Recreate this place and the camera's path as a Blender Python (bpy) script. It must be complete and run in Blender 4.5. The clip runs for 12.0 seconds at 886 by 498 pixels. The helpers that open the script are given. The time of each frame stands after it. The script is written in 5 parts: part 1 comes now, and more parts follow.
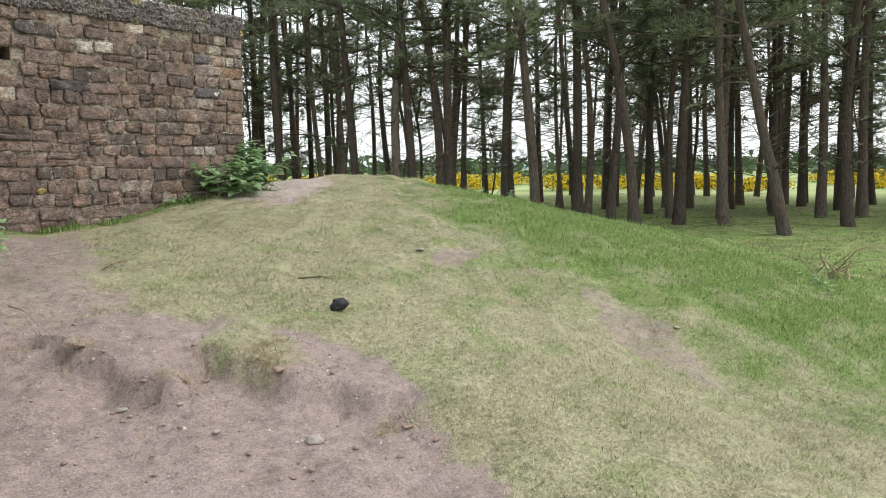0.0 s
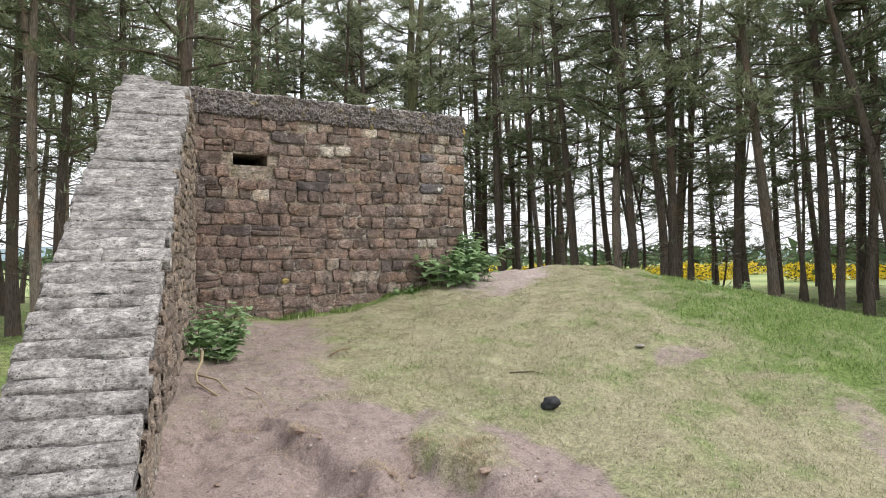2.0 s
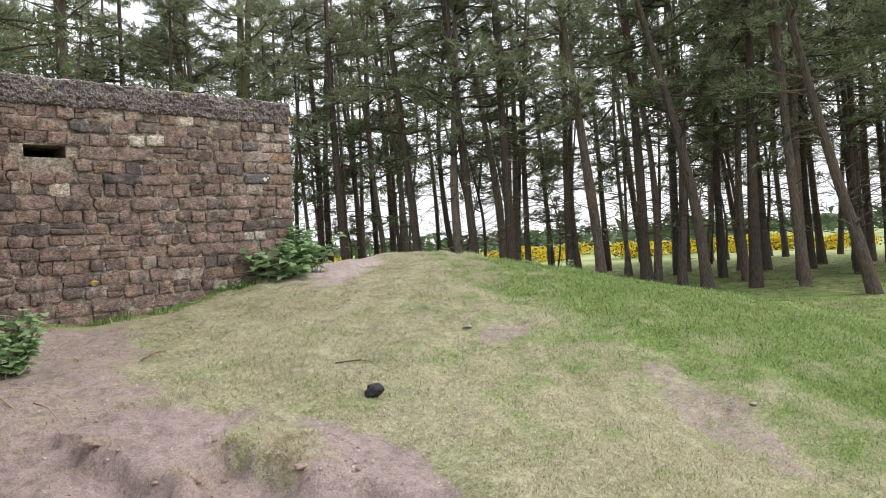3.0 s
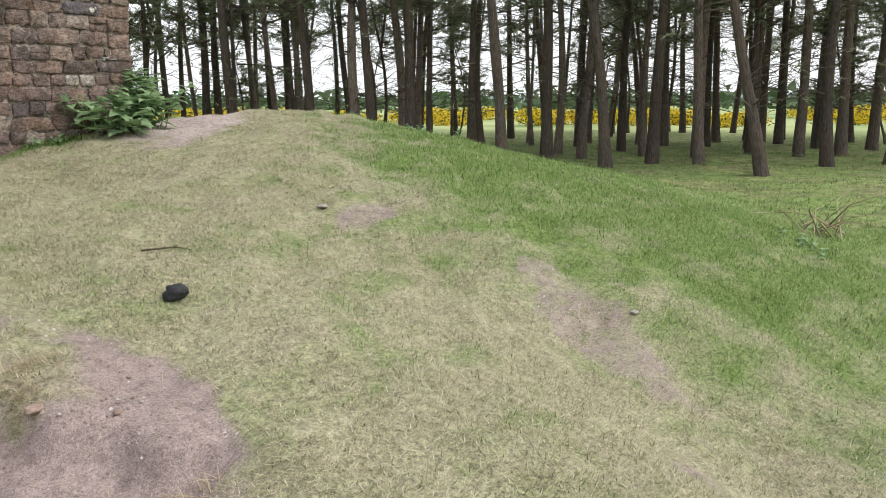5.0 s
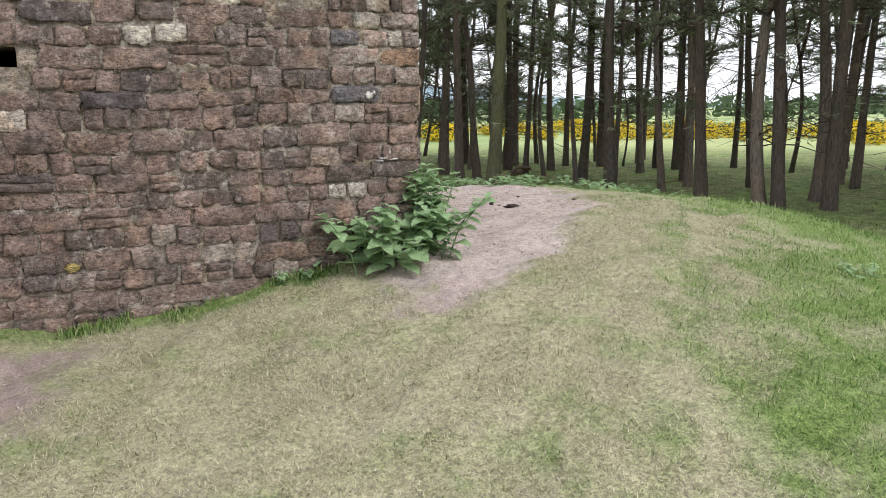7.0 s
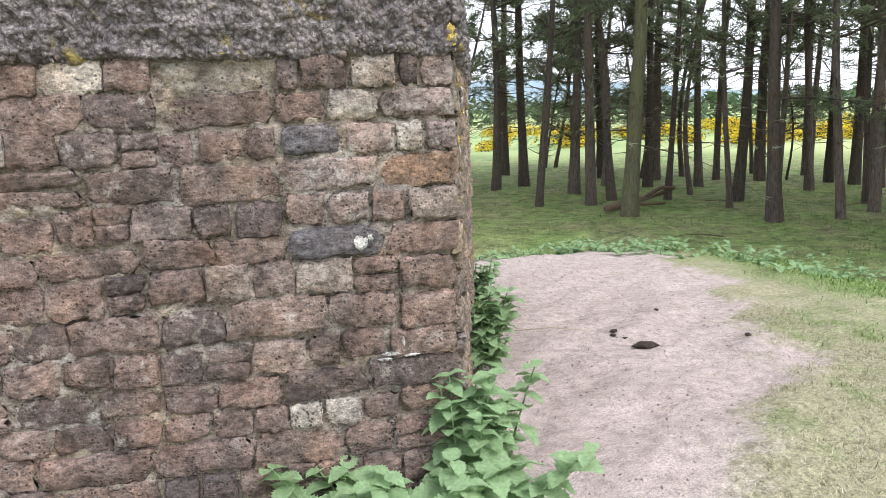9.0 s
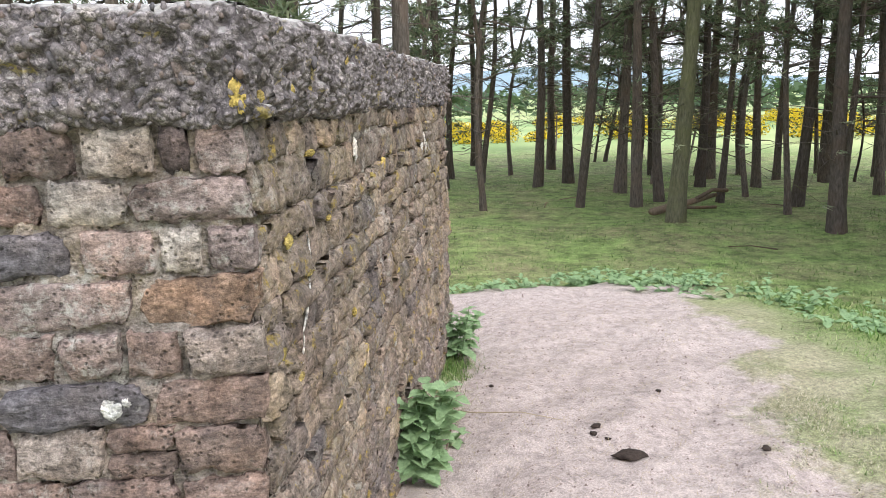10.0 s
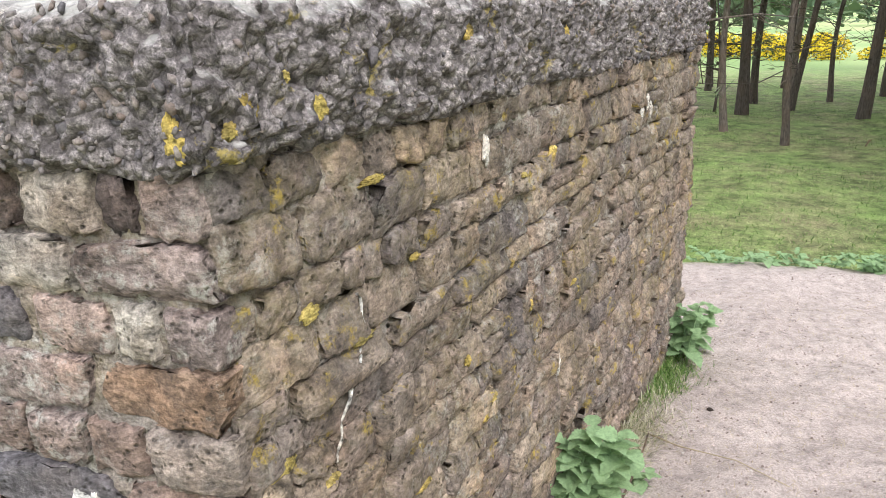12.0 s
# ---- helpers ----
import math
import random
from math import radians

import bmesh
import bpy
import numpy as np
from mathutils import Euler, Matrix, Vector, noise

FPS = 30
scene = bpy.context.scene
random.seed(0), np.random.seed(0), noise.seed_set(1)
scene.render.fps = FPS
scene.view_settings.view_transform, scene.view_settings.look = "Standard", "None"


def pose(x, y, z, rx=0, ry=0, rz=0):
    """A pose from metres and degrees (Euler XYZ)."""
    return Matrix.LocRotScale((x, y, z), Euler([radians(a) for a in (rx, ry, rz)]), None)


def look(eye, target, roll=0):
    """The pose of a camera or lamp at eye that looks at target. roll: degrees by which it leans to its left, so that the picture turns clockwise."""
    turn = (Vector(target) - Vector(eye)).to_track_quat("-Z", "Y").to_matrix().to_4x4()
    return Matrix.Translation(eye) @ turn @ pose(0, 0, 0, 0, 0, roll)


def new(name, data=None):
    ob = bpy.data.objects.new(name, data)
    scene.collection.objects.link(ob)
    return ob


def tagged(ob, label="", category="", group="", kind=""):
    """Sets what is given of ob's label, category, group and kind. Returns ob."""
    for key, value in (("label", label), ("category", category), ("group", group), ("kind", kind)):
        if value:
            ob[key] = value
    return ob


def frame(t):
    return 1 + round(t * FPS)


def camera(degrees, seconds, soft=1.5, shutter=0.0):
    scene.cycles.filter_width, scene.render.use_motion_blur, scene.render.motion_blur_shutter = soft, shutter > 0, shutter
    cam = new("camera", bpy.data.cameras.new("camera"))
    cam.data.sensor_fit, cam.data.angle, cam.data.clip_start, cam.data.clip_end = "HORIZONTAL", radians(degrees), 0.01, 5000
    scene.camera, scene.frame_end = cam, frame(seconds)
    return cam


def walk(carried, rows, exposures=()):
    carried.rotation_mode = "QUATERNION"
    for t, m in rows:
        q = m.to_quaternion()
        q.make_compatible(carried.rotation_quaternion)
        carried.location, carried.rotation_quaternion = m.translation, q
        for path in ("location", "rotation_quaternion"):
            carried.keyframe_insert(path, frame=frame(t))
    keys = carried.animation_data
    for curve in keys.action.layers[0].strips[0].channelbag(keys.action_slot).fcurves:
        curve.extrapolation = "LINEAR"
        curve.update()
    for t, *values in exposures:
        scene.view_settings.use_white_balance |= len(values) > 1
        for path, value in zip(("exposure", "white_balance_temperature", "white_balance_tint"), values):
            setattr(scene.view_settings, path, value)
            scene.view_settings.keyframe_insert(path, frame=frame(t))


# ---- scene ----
cam = camera(64.0, 12.0, soft=0.7)
PATH = [
    (0, (-4.855, -7.371, 0.047), (-3.356, -6.066, -0.175), -0.6),
    (0.5, (-4.874, -7.312, 0.075), (-3.618, -5.757, 0.025), -1.2),
    (1, (-4.804, -7.305, 0.123), (-3.693, -5.642, 0.141), -0.4),
    (1.5, (-4.777, -7.295, 0.113), (-3.717, -5.599, 0.147), -0.4),
    (2, (-4.722, -7.288, 0.065), (-3.68, -5.581, 0.101), -0.8),
    (2.5, (-4.5, -7.35, 0.009), (-3.412, -5.672, 0.042), -1.6),
    (3, (-4.509, -7.316, 0.023), (-3.131, -5.866, 0.019), -3.5),
    (3.2, (-4.537, -7.38, 0.024), (-3.05, -6.042, -0.011), -3.6),
    (4.8, (-3.863, -7.12, 0.053), (-2.242, -6.014, -0.336), 0.5),
    (5, (-3.652, -6.944, 0.06), (-2.132, -5.707, -0.343), -0.3),
    (5.5, (-3.112, -6.553, 0.219), (-1.868, -5.106, -0.38), -1.4),
    (6, (-2.621, -6.045, 0.404), (-1.415, -4.56, -0.177), 1.4),
    (6.5, (-2.132, -5.415, 0.595), (-1.172, -3.701, 0.223), 0.4),
    (7, (-1.569, -4.836, 0.83), (-0.894, -2.993, 0.443), -0.5),
    (7.5, (-1.283, -4.184, 0.954), (-0.655, -2.32, 0.594), -0.6),
    (9.3, (-0.146, -2.289, 1.467), (0.125, -0.344, 1.085), -2.7),
    (9.5, (0.063, -2.11, 1.517), (0.337, -0.164, 1.144), -3.2),
    (10, (0.333, -1.65, 1.626), (0.485, 0.3, 1.208), -1.7),
    (10.5, (0.461, -1.252, 1.712), (0.318, 0.671, 1.181), -0.4),
    (11, (0.661, -1.053, 1.77), (0.141, 0.783, 1.171), -1.5),
    (11.5, (0.674, -0.924, 1.794), (0.055, 0.877, 1.182), -1.2),
    (12, (0.723, -0.899, 1.801), (0.101, 0.895, 1.173), -2.1),
]
walk(cam, [(t, look(eye, target, roll)) for t, eye, target, roll in PATH], [(0, 0.25, 6450, 6), (3, 0.32, 6450, 11), (5, 0.25, 6450, 9), (7.5, 0.42, 6200, 11), (9.5, 0.80, 6050, 11), (10.5, 0.75, 6100, 11), (12, 0.88, 6150, 9)])


# ---- world, sun ----
world = bpy.data.worlds.new("overcast_sky")
scene.world = world
world.use_nodes = True
_nt = world.node_tree
_sky = _nt.nodes.new("ShaderNodeTexSky")
_sky.sky_type, _sky.sun_disc = "NISHITA", False
_sky.sun_elevation, _sky.sun_rotation = radians(48), radians(140)
_sky.air_density, _sky.dust_density = 1.2, 4.0
_bg = _nt.nodes["Background"]
_scl = _nt.nodes.new("ShaderNodeVectorMath")
_scl.operation = "SCALE"
_scl.inputs[3].default_value = 0.10
_mx = _nt.nodes.new("ShaderNodeMix")
_mx.data_type = "RGBA"
_mx.inputs[0].default_value = 0.72
_mx.inputs[7].default_value = (1.30, 1.32, 1.36, 1)
_nt.links.new(_sky.outputs[0], _scl.inputs[0])
_nt.links.new(_scl.outputs[0], _mx.inputs[6])
_nt.links.new(_mx.outputs[2], _bg.inputs[0])
_bg.inputs[1].default_value = 1.0
sun = new("sun", bpy.data.lights.new("sun", "SUN"))
sun.data.energy, sun.data.angle, sun.data.color = 1.5, radians(22), (1.0, 0.97, 0.93)
sun.matrix_world = pose(0, 0, 30, 42, 0, 40)


# ---- materials ----
def mat(name, rough=0.9):
    m = bpy.data.materials.new(name)
    m.use_nodes = True
    b = m.node_tree.nodes["Principled BSDF"]
    b.inputs["Roughness"].default_value = rough
    b.inputs["Specular IOR Level"].default_value = 0.25
    return m, m.node_tree, b


def node(nt, kind, **kw):
    n = nt.nodes.new(kind)
    for k, v in kw.items():
        n.inputs[k].default_value = v
    return n


def noise_of(nt, vec, scale, detail=4, rough=0.6, dist=0.0):
    n = node(nt, "ShaderNodeTexNoise", Scale=scale, Detail=detail, Roughness=rough, Distortion=dist)
    nt.links.new(vec, n.inputs["Vector"])
    return n.outputs["Fac"]


def ramp(nt, fac, stops, mode="LINEAR"):
    n = nt.nodes.new("ShaderNodeValToRGB")
    n.color_ramp.interpolation = mode
    els = n.color_ramp.elements
    while len(els) < len(stops):
        els.new(0.5)
    for e, (p, c) in zip(els, stops):
        e.position = p
        e.color = (c, c, c, 1) if isinstance(c, (int, float)) else (*c, 1)
    nt.links.new(fac, n.inputs[0])
    return n.outputs[0]


def mixc(nt, fac, a, b, mode="MIX"):
    n = nt.nodes.new("ShaderNodeMix")
    n.data_type, n.blend_type = "RGBA", mode
    for sock, v in ((n.inputs[0], fac), (n.inputs[6], a), (n.inputs[7], b)):
        if isinstance(v, (int, float)):
            sock.default_value = v
        elif isinstance(v, tuple):
            sock.default_value = (*v, 1)
        else:
            nt.links.new(v, sock)
    return n.outputs[2]


def maths(nt, op, a, b=0.0):
    n = nt.nodes.new("ShaderNodeMath")
    n.operation = op
    for sock, v in ((n.inputs[0], a), (n.inputs[1], b)):
        if isinstance(v, (int, float)):
            sock.default_value = v
        else:
            nt.links.new(v, sock)
    return n.outputs[0]


def bump(nt, bsdf, height, strength, distance):
    n = node(nt, "ShaderNodeBump", Strength=strength, Distance=distance)
    nt.links.new(height, n.inputs["Height"])
    nt.links.new(n.outputs[0], bsdf.inputs["Normal"])


def place_of(nt):
    return nt.nodes.new("ShaderNodeNewGeometry").outputs["Position"]


def obj_random(nt):
    return nt.nodes.new("ShaderNodeObjectInfo").outputs["Random"]


def island_random(nt):
    return nt.nodes.new("ShaderNodeNewGeometry").outputs["Random Per Island"]


def stone_material(name, palette, pale=0.0, yellow=0.0, dark=0.35, pale_col=(0.5, 0.47, 0.42), warm_by=(1.24, 1.0, 0.80)):
    """Weathered sandstone: a tint per stone, grain, dark weathering crust, pale lime and yellow lichen patches."""
    m, nt, b = mat(name, 0.93)
    p = place_of(nt)
    tint = ramp(nt, obj_random(nt), palette)
    mp = nt.nodes.new("ShaderNodeMapping")
    mp.inputs["Scale"].default_value = (1, 1, 1.9)
    nt.links.new(p, mp.inputs[0])
    n1 = noise_of(nt, p, 11, 8, 0.70)
    n2 = noise_of(nt, mp.outputs[0], 34, 8, 0.72)
    n5 = noise_of(nt, p, 150, 4, 0.65)
    n3 = noise_of(nt, p, 4.2, 8, 0.72, 0.3)
    pit = node(nt, "ShaderNodeTexVoronoi", Scale=62.0, Randomness=1.0)
    nt.links.new(p, pit.inputs["Vector"])
    pits = maths(nt, "MULTIPLY", ramp(nt, pit.outputs["Distance"], [(0.12, 1.0), (0.36, 0.0)]), ramp(nt, noise_of(nt, p, 14, 4, 0.7), [(0.46, 0.0), (0.56, 1.0)]))
    col = mixc(nt, 1.0, tint, ramp(nt, n1, [(0.32, 0.45), (0.5, 1.1), (0.68, 1.7)]), "MULTIPLY")
    col = mixc(nt, 1.0, col, ramp(nt, n2, [(0.34, 0.42), (0.5, 1.1), (0.66, 1.8)]), "MULTIPLY")
    col = mixc(nt, 0.5, col, ramp(nt, n5, [(0.34, 0.5), (0.5, 1.05), (0.66, 1.6)]), "MULTIPLY")
    warm = ramp(nt, noise_of(nt, p, 5.0, 4, 0.6), [(0.45, 0.0), (0.70, 0.5)])
    col = mixc(nt, warm, col, mixc(nt, 1.0, col, warm_by, "MULTIPLY"))
    col = mixc(nt, maths(nt, "MULTIPLY", pits, 0.8), col, (0.03, 0.025, 0.022))
    crust = ramp(nt, n3, [(0.48, 0.0), (0.62, dark)])
    col = mixc(nt, crust, col, (0.05, 0.043, 0.04))
    if pale:
        lime = maths(nt, "MULTIPLY", ramp(nt, noise_of(nt, p, 21, 9, 0.8), [(0.64 - pale, 0.0), (0.75 - pale, 0.85)]), ramp(nt, noise_of(nt, p, 1.7, 3), [(0.4, 0.15), (0.6, 1.0)]))
        col = mixc(nt, lime, col, pale_col)
    if yellow:
        wash = maths(nt, "MULTIPLY", ramp(nt, noise_of(nt, p, 26, 8, 0.8), [(0.42, 0.0), (0.62, 0.5)]), ramp(nt, noise_of(nt, p, 2.6, 4, 0.6), [(0.40, 0.0), (0.62, 1.0)]))
        col = mixc(nt, wash, col, mixc(nt, n2, (0.20, 0.165, 0.075), (0.40, 0.33, 0.16)))
        yl = ramp(nt, noise_of(nt, p, 8, 9, 0.78), [(0.70 - yellow, 0.0), (0.77 - yellow, 0.85)])
        col = mixc(nt, yl, col, mixc(nt, n5, (0.27, 0.20, 0.05), (0.52, 0.37, 0.07)))
    nt.links.new(col, b.inputs["Base Color"])
    h = maths(nt, "ADD", maths(nt, "ADD", maths(nt, "MULTIPLY", n1, 0.9), maths(nt, "MULTIPLY", n2, 0.42)), maths(nt, "ADD", maths(nt, "MULTIPLY", n5, 0.05), maths(nt, "MULTIPLY", pits, -0.3)))
    bump(nt, b, h, 0.9, 0.022)
    return m


BROWN = [(0.0, (0.08, 0.0664, 0.0664)), (0.2, (0.132, 0.0992, 0.0864)), (0.4, (0.172, 0.126, 0.107)), (0.6, (0.14, 0.102, 0.0912)), (0.8, (0.188, 0.136, 0.112)), (0.93, (0.16, 0.12, 0.107)), (1.0, (0.256, 0.216, 0.184))]
M_STONE = stone_material("brown_sandstone", BROWN, pale=0.10, dark=0.45, pale_col=(0.47, 0.42, 0.375))
M_STONE_E = stone_material("lichened_sandstone", [(0.0, (0.122, 0.103, 0.0988)), (0.35, (0.217, 0.169, 0.135)), (0.7, (0.163, 0.131, 0.118)), (1.0, (0.266, 0.209, 0.16))], pale=0.115, yellow=0.125, dark=0.5)
M_STONE_W = stone_material("wing_sandstone", [(0.0, (0.17, 0.14, 0.119)), (1.0, (0.255, 0.212, 0.178))], pale=0.05)
M_PALE = stone_material("pale_stone", [(0.0, (0.285, 0.247, 0.214)), (1.0, (0.38, 0.342, 0.294))], pale=0.06, dark=0.35)
M_ORANGE = stone_material("orange_sandstone", [(0.0, (0.20, 0.137, 0.10)), (1.0, (0.235, 0.16, 0.115))], pale=0.05, dark=0.6)
M_CAP = stone_material("grey_capstone", [(0.0, (0.20, 0.185, 0.175)), (1.0, (0.28, 0.262, 0.25))], pale=0.085, dark=0.45, pale_col=(0.60, 0.59, 0.57), warm_by=(1.0, 1.0, 1.0))
M_MORTAR = stone_material("lime_mortar", [(0.0, (0.221, 0.187, 0.164)), (1.0, (0.221, 0.187, 0.164))], pale=0.14, yellow=0.02, dark=0.6)
M_DARKSTONE = stone_material("blackened_sandstone", [(0.0, (0.085, 0.08, 0.088)), (1.0, (0.11, 0.10, 0.105))], pale=0.03, dark=0.3)
M_MAUVE = stone_material("mauve_sandstone", [(0.0, (0.19, 0.148, 0.135)), (1.0, (0.245, 0.19, 0.168))], pale=0.13, dark=0.4)
M_LIME = stone_material("white_lime", [(0.0, (0.452, 0.437, 0.413)), (1.0, (0.484, 0.468, 0.445))], dark=0.1)


M_LICHEN = stone_material("yellow_lichen", [(0.0, (0.31, 0.245, 0.09)), (1.0, (0.42, 0.32, 0.09))], dark=0.35)


def concrete_material():
    m, nt, b = mat("aggregate_concrete", 0.95)
    p = place_of(nt)
    v = node(nt, "ShaderNodeTexVoronoi", Scale=46.0)
    nt.links.new(p, v.inputs["Vector"])
    n1, n2 = noise_of(nt, p, 4, 6, 0.65), noise_of(nt, p, 90, 4, 0.7)
    up = nt.nodes.new("ShaderNodeSeparateXYZ")
    nt.links.new(nt.nodes.new("ShaderNodeNewGeometry").outputs["Normal"], up.inputs[0])
    col = ramp(nt, n1, [(0.3, (0.15, 0.13, 0.131)), (0.55, (0.26, 0.228, 0.22)), (0.75, (0.40, 0.35, 0.31))])
    n5 = noise_of(nt, p, 230, 4, 0.75)
    col = mixc(nt, 0.85, col, ramp(nt, n2, [(0.33, 0.4), (0.5, 1.0), (0.67, 1.6)]), "MULTIPLY")
    col = mixc(nt, 0.9, col, ramp(nt, n5, [(0.34, 0.4), (0.5, 1.0), (0.66, 1.7)]), "MULTIPLY")
    col = mixc(nt, ramp(nt, v.outputs["Distance"], [(0.40, 0.0), (0.66, 0.6)]), col, (0.06, 0.05, 0.05))
    yl = ramp(nt, noise_of(nt, p, 5.5, 6, 0.75, 0.5), [(0.60, 0.0), (0.66, 0.85)])
    col = mixc(nt, yl, col, mixc(nt, n2, (0.27, 0.22, 0.08), (0.46, 0.35, 0.09)))
    lich = maths(nt, "MULTIPLY", ramp(nt, up.outputs[2], [(0.6, 0.0), (0.85, 1.0)]), ramp(nt, noise_of(nt, p, 9, 6, 0.7), [(0.38, 0.3), (0.6, 1.0)]))
    col = mixc(nt, lich, col, (0.55, 0.53, 0.49))
    nt.links.new(col, b.inputs["Base Color"])
    h = maths(nt, "ADD", maths(nt, "MULTIPLY", v.outputs["Distance"], -1.2), maths(nt, "ADD", maths(nt, "MULTIPLY", n2, 0.35), maths(nt, "MULTIPLY", n5, 0.05)))
    bump(nt, b, h, 0.9, 0.018)
    return m


M_CONC = concrete_material()


def pebble_material():
    m, nt, b = mat("pebble", 0.75)
    c = ramp(nt, island_random(nt), [(0.0, (0.0975, 0.0885, 0.0938)), (0.3, (0.165, 0.143, 0.139)), (0.6, (0.203, 0.176, 0.165)), (0.85, (0.18, 0.135, 0.116)), (1.0, (0.255, 0.225, 0.203))])
    n = noise_of(nt, place_of(nt), 170, 6, 0.75)
    nt.links.new(mixc(nt, 0.9, c, ramp(nt, n, [(0.32, 0.4), (0.68, 1.6)]), "MULTIPLY"), b.inputs["Base Color"])
    bump(nt, b, n, 0.4, 0.006)
    return m


M_PEBBLE = pebble_material()


def ground_material():
    m, nt, b = mat("ground", 0.97)
    p = place_of(nt)
    dirt = nt.nodes.new("ShaderNodeAttribute")
    dirt.attribute_name = "dirt"
    lush = nt.nodes.new("ShaderNodeAttribute")
    lush.attribute_name = "lush"
    far = nt.nodes.new("ShaderNodeAttribute")
    far.attribute_name = "far"
    dust = nt.nodes.new("ShaderNodeAttribute")
    dust.attribute_name = "dust"
    n1, n2, n3 = noise_of(nt, p, 1.3, 6, 0.65), noise_of(nt, p, 14, 6, 0.7), noise_of(nt, p, 85, 4, 0.75)
    n4 = noise_of(nt, p, 240, 5, 0.8)
    soil = mixc(nt, n1, (0.248, 0.188, 0.172), (0.376, 0.3, 0.276))
    soil = mixc(nt, dust.outputs["Fac"], soil, mixc(nt, n1, (0.38, 0.308, 0.282), (0.53, 0.448, 0.408)))
    soil = mixc(nt, 0.85, soil, ramp(nt, n3, [(0.3, 0.45), (0.5, 1.0), (0.72, 1.3)]), "MULTIPLY")
    soil = mixc(nt, 0.8, soil, ramp(nt, n2, [(0.32, 0.6), (0.5, 1.0), (0.68, 1.25)]), "MULTIPLY")
    soil = mixc(nt, 0.85, soil, ramp(nt, n4, [(0.34, 0.35), (0.5, 1.0), (0.66, 1.6)]), "MULTIPLY")
    dry = mixc(nt, n2, (0.26, 0.231, 0.151), (0.605, 0.538, 0.386))
    dry = mixc(nt, ramp(nt, noise_of(nt, p, 3.5, 5, 0.7), [(0.48, 0.0), (0.66, 0.5)]), dry, (0.386, 0.311, 0.235))
    green = mixc(nt, n2, (0.109, 0.168, 0.042), (0.235, 0.315, 0.0966))
    dry = mixc(nt, ramp(nt, n3, [(0.4, 0.0), (0.6, 0.45)]), dry, (0.193, 0.227, 0.084))
    turf = mixc(nt, lush.outputs["Fac"], dry, green)
    wood = nt.nodes.new("ShaderNodeAttribute")
    wood.attribute_name = "wood"
    floor = mixc(nt, ramp(nt, noise_of(nt, p, 0.55, 7, 0.7), [(0.42, 0.0), (0.66, 0.85)]), mixc(nt, n2, (0.13, 0.19, 0.055), (0.26, 0.34, 0.11)), mixc(nt, n2, (0.19, 0.16, 0.09), (0.32, 0.28, 0.16)))
    floor = mixc(nt, 0.9, floor, ramp(nt, noise_of(nt, p, 2.6, 8, 0.75), [(0.36, 0.45), (0.5, 1.1), (0.64, 1.7)]), "MULTIPLY")
    turf = mixc(nt, wood.outputs["Fac"], turf, floor)
    turf = mixc(nt, 0.95, turf, ramp(nt, n3, [(0.30, 0.25), (0.5, 0.9), (0.70, 1.5)]), "MULTIPLY")
    turf = mixc(nt, 0.85, turf, ramp(nt, n4, [(0.32, 0.35), (0.68, 1.6)]), "MULTIPLY")
    turf = mixc(nt, 0.7, turf, ramp(nt, noise_of(nt, p, 32, 4, 0.7), [(0.34, 0.5), (0.5, 1.0), (0.66, 1.35)]), "MULTIPLY")
    edge = maths(nt, "ADD", dirt.outputs["Fac"], maths(nt, "MULTIPLY", maths(nt, "SUBTRACT", noise_of(nt, p, 8, 8, 0.8), 0.5), 1.3))
    near = mixc(nt, ramp(nt, edge, [(0.34, 0.0), (0.70, 1.0)]), turf, soil)
    nf = noise_of(nt, p, 0.016, 3, 0.55)
    fields = ramp(nt, nf, [(0.35, (0.18, 0.26, 0.09)), (0.45, (0.40, 0.44, 0.20)), (0.55, (0.22, 0.31, 0.12)), (0.65, (0.48, 0.48, 0.28))], "EASE")
    nt.links.new(mixc(nt, far.outputs["Fac"], near, fields), b.inputs["Base Color"])
    bump(nt, b, maths(nt, "ADD", maths(nt, "ADD", maths(nt, "MULTIPLY", n2, 0.6), maths(nt, "MULTIPLY", n3, 0.6)), maths(nt, "MULTIPLY", n4, 0.12)), 0.8, 0.014)
    return m


M_GROUND = ground_material()


def leafy(name, stops, rough=0.6, trans=0.35, vein=0.0):
    """Leaf or blade: a tint per piece and some light let through."""
    m, nt, b = mat(name, rough)
    c = ramp(nt, island_random(nt), stops)
    if vein:
        c = mixc(nt, 0.8, c, ramp(nt, noise_of(nt, place_of(nt), 60, 4, 0.7), [(0.3, 0.65), (0.7, 1.3)]), "MULTIPLY")
    nt.links.new(c, b.inputs["Base Color"])
    t = nt.nodes.new("ShaderNodeBsdfTranslucent")
    nt.links.new(c, t.inputs["Color"])
    mx = nt.nodes.new("ShaderNodeMixShader")
    mx.inputs[0].default_value = trans
    nt.links.new(b.outputs[0], mx.inputs[1])
    nt.links.new(t.outputs[0], mx.inputs[2])
    nt.links.new(mx.outputs[0], nt.nodes["Material Output"].inputs[0])
    return m


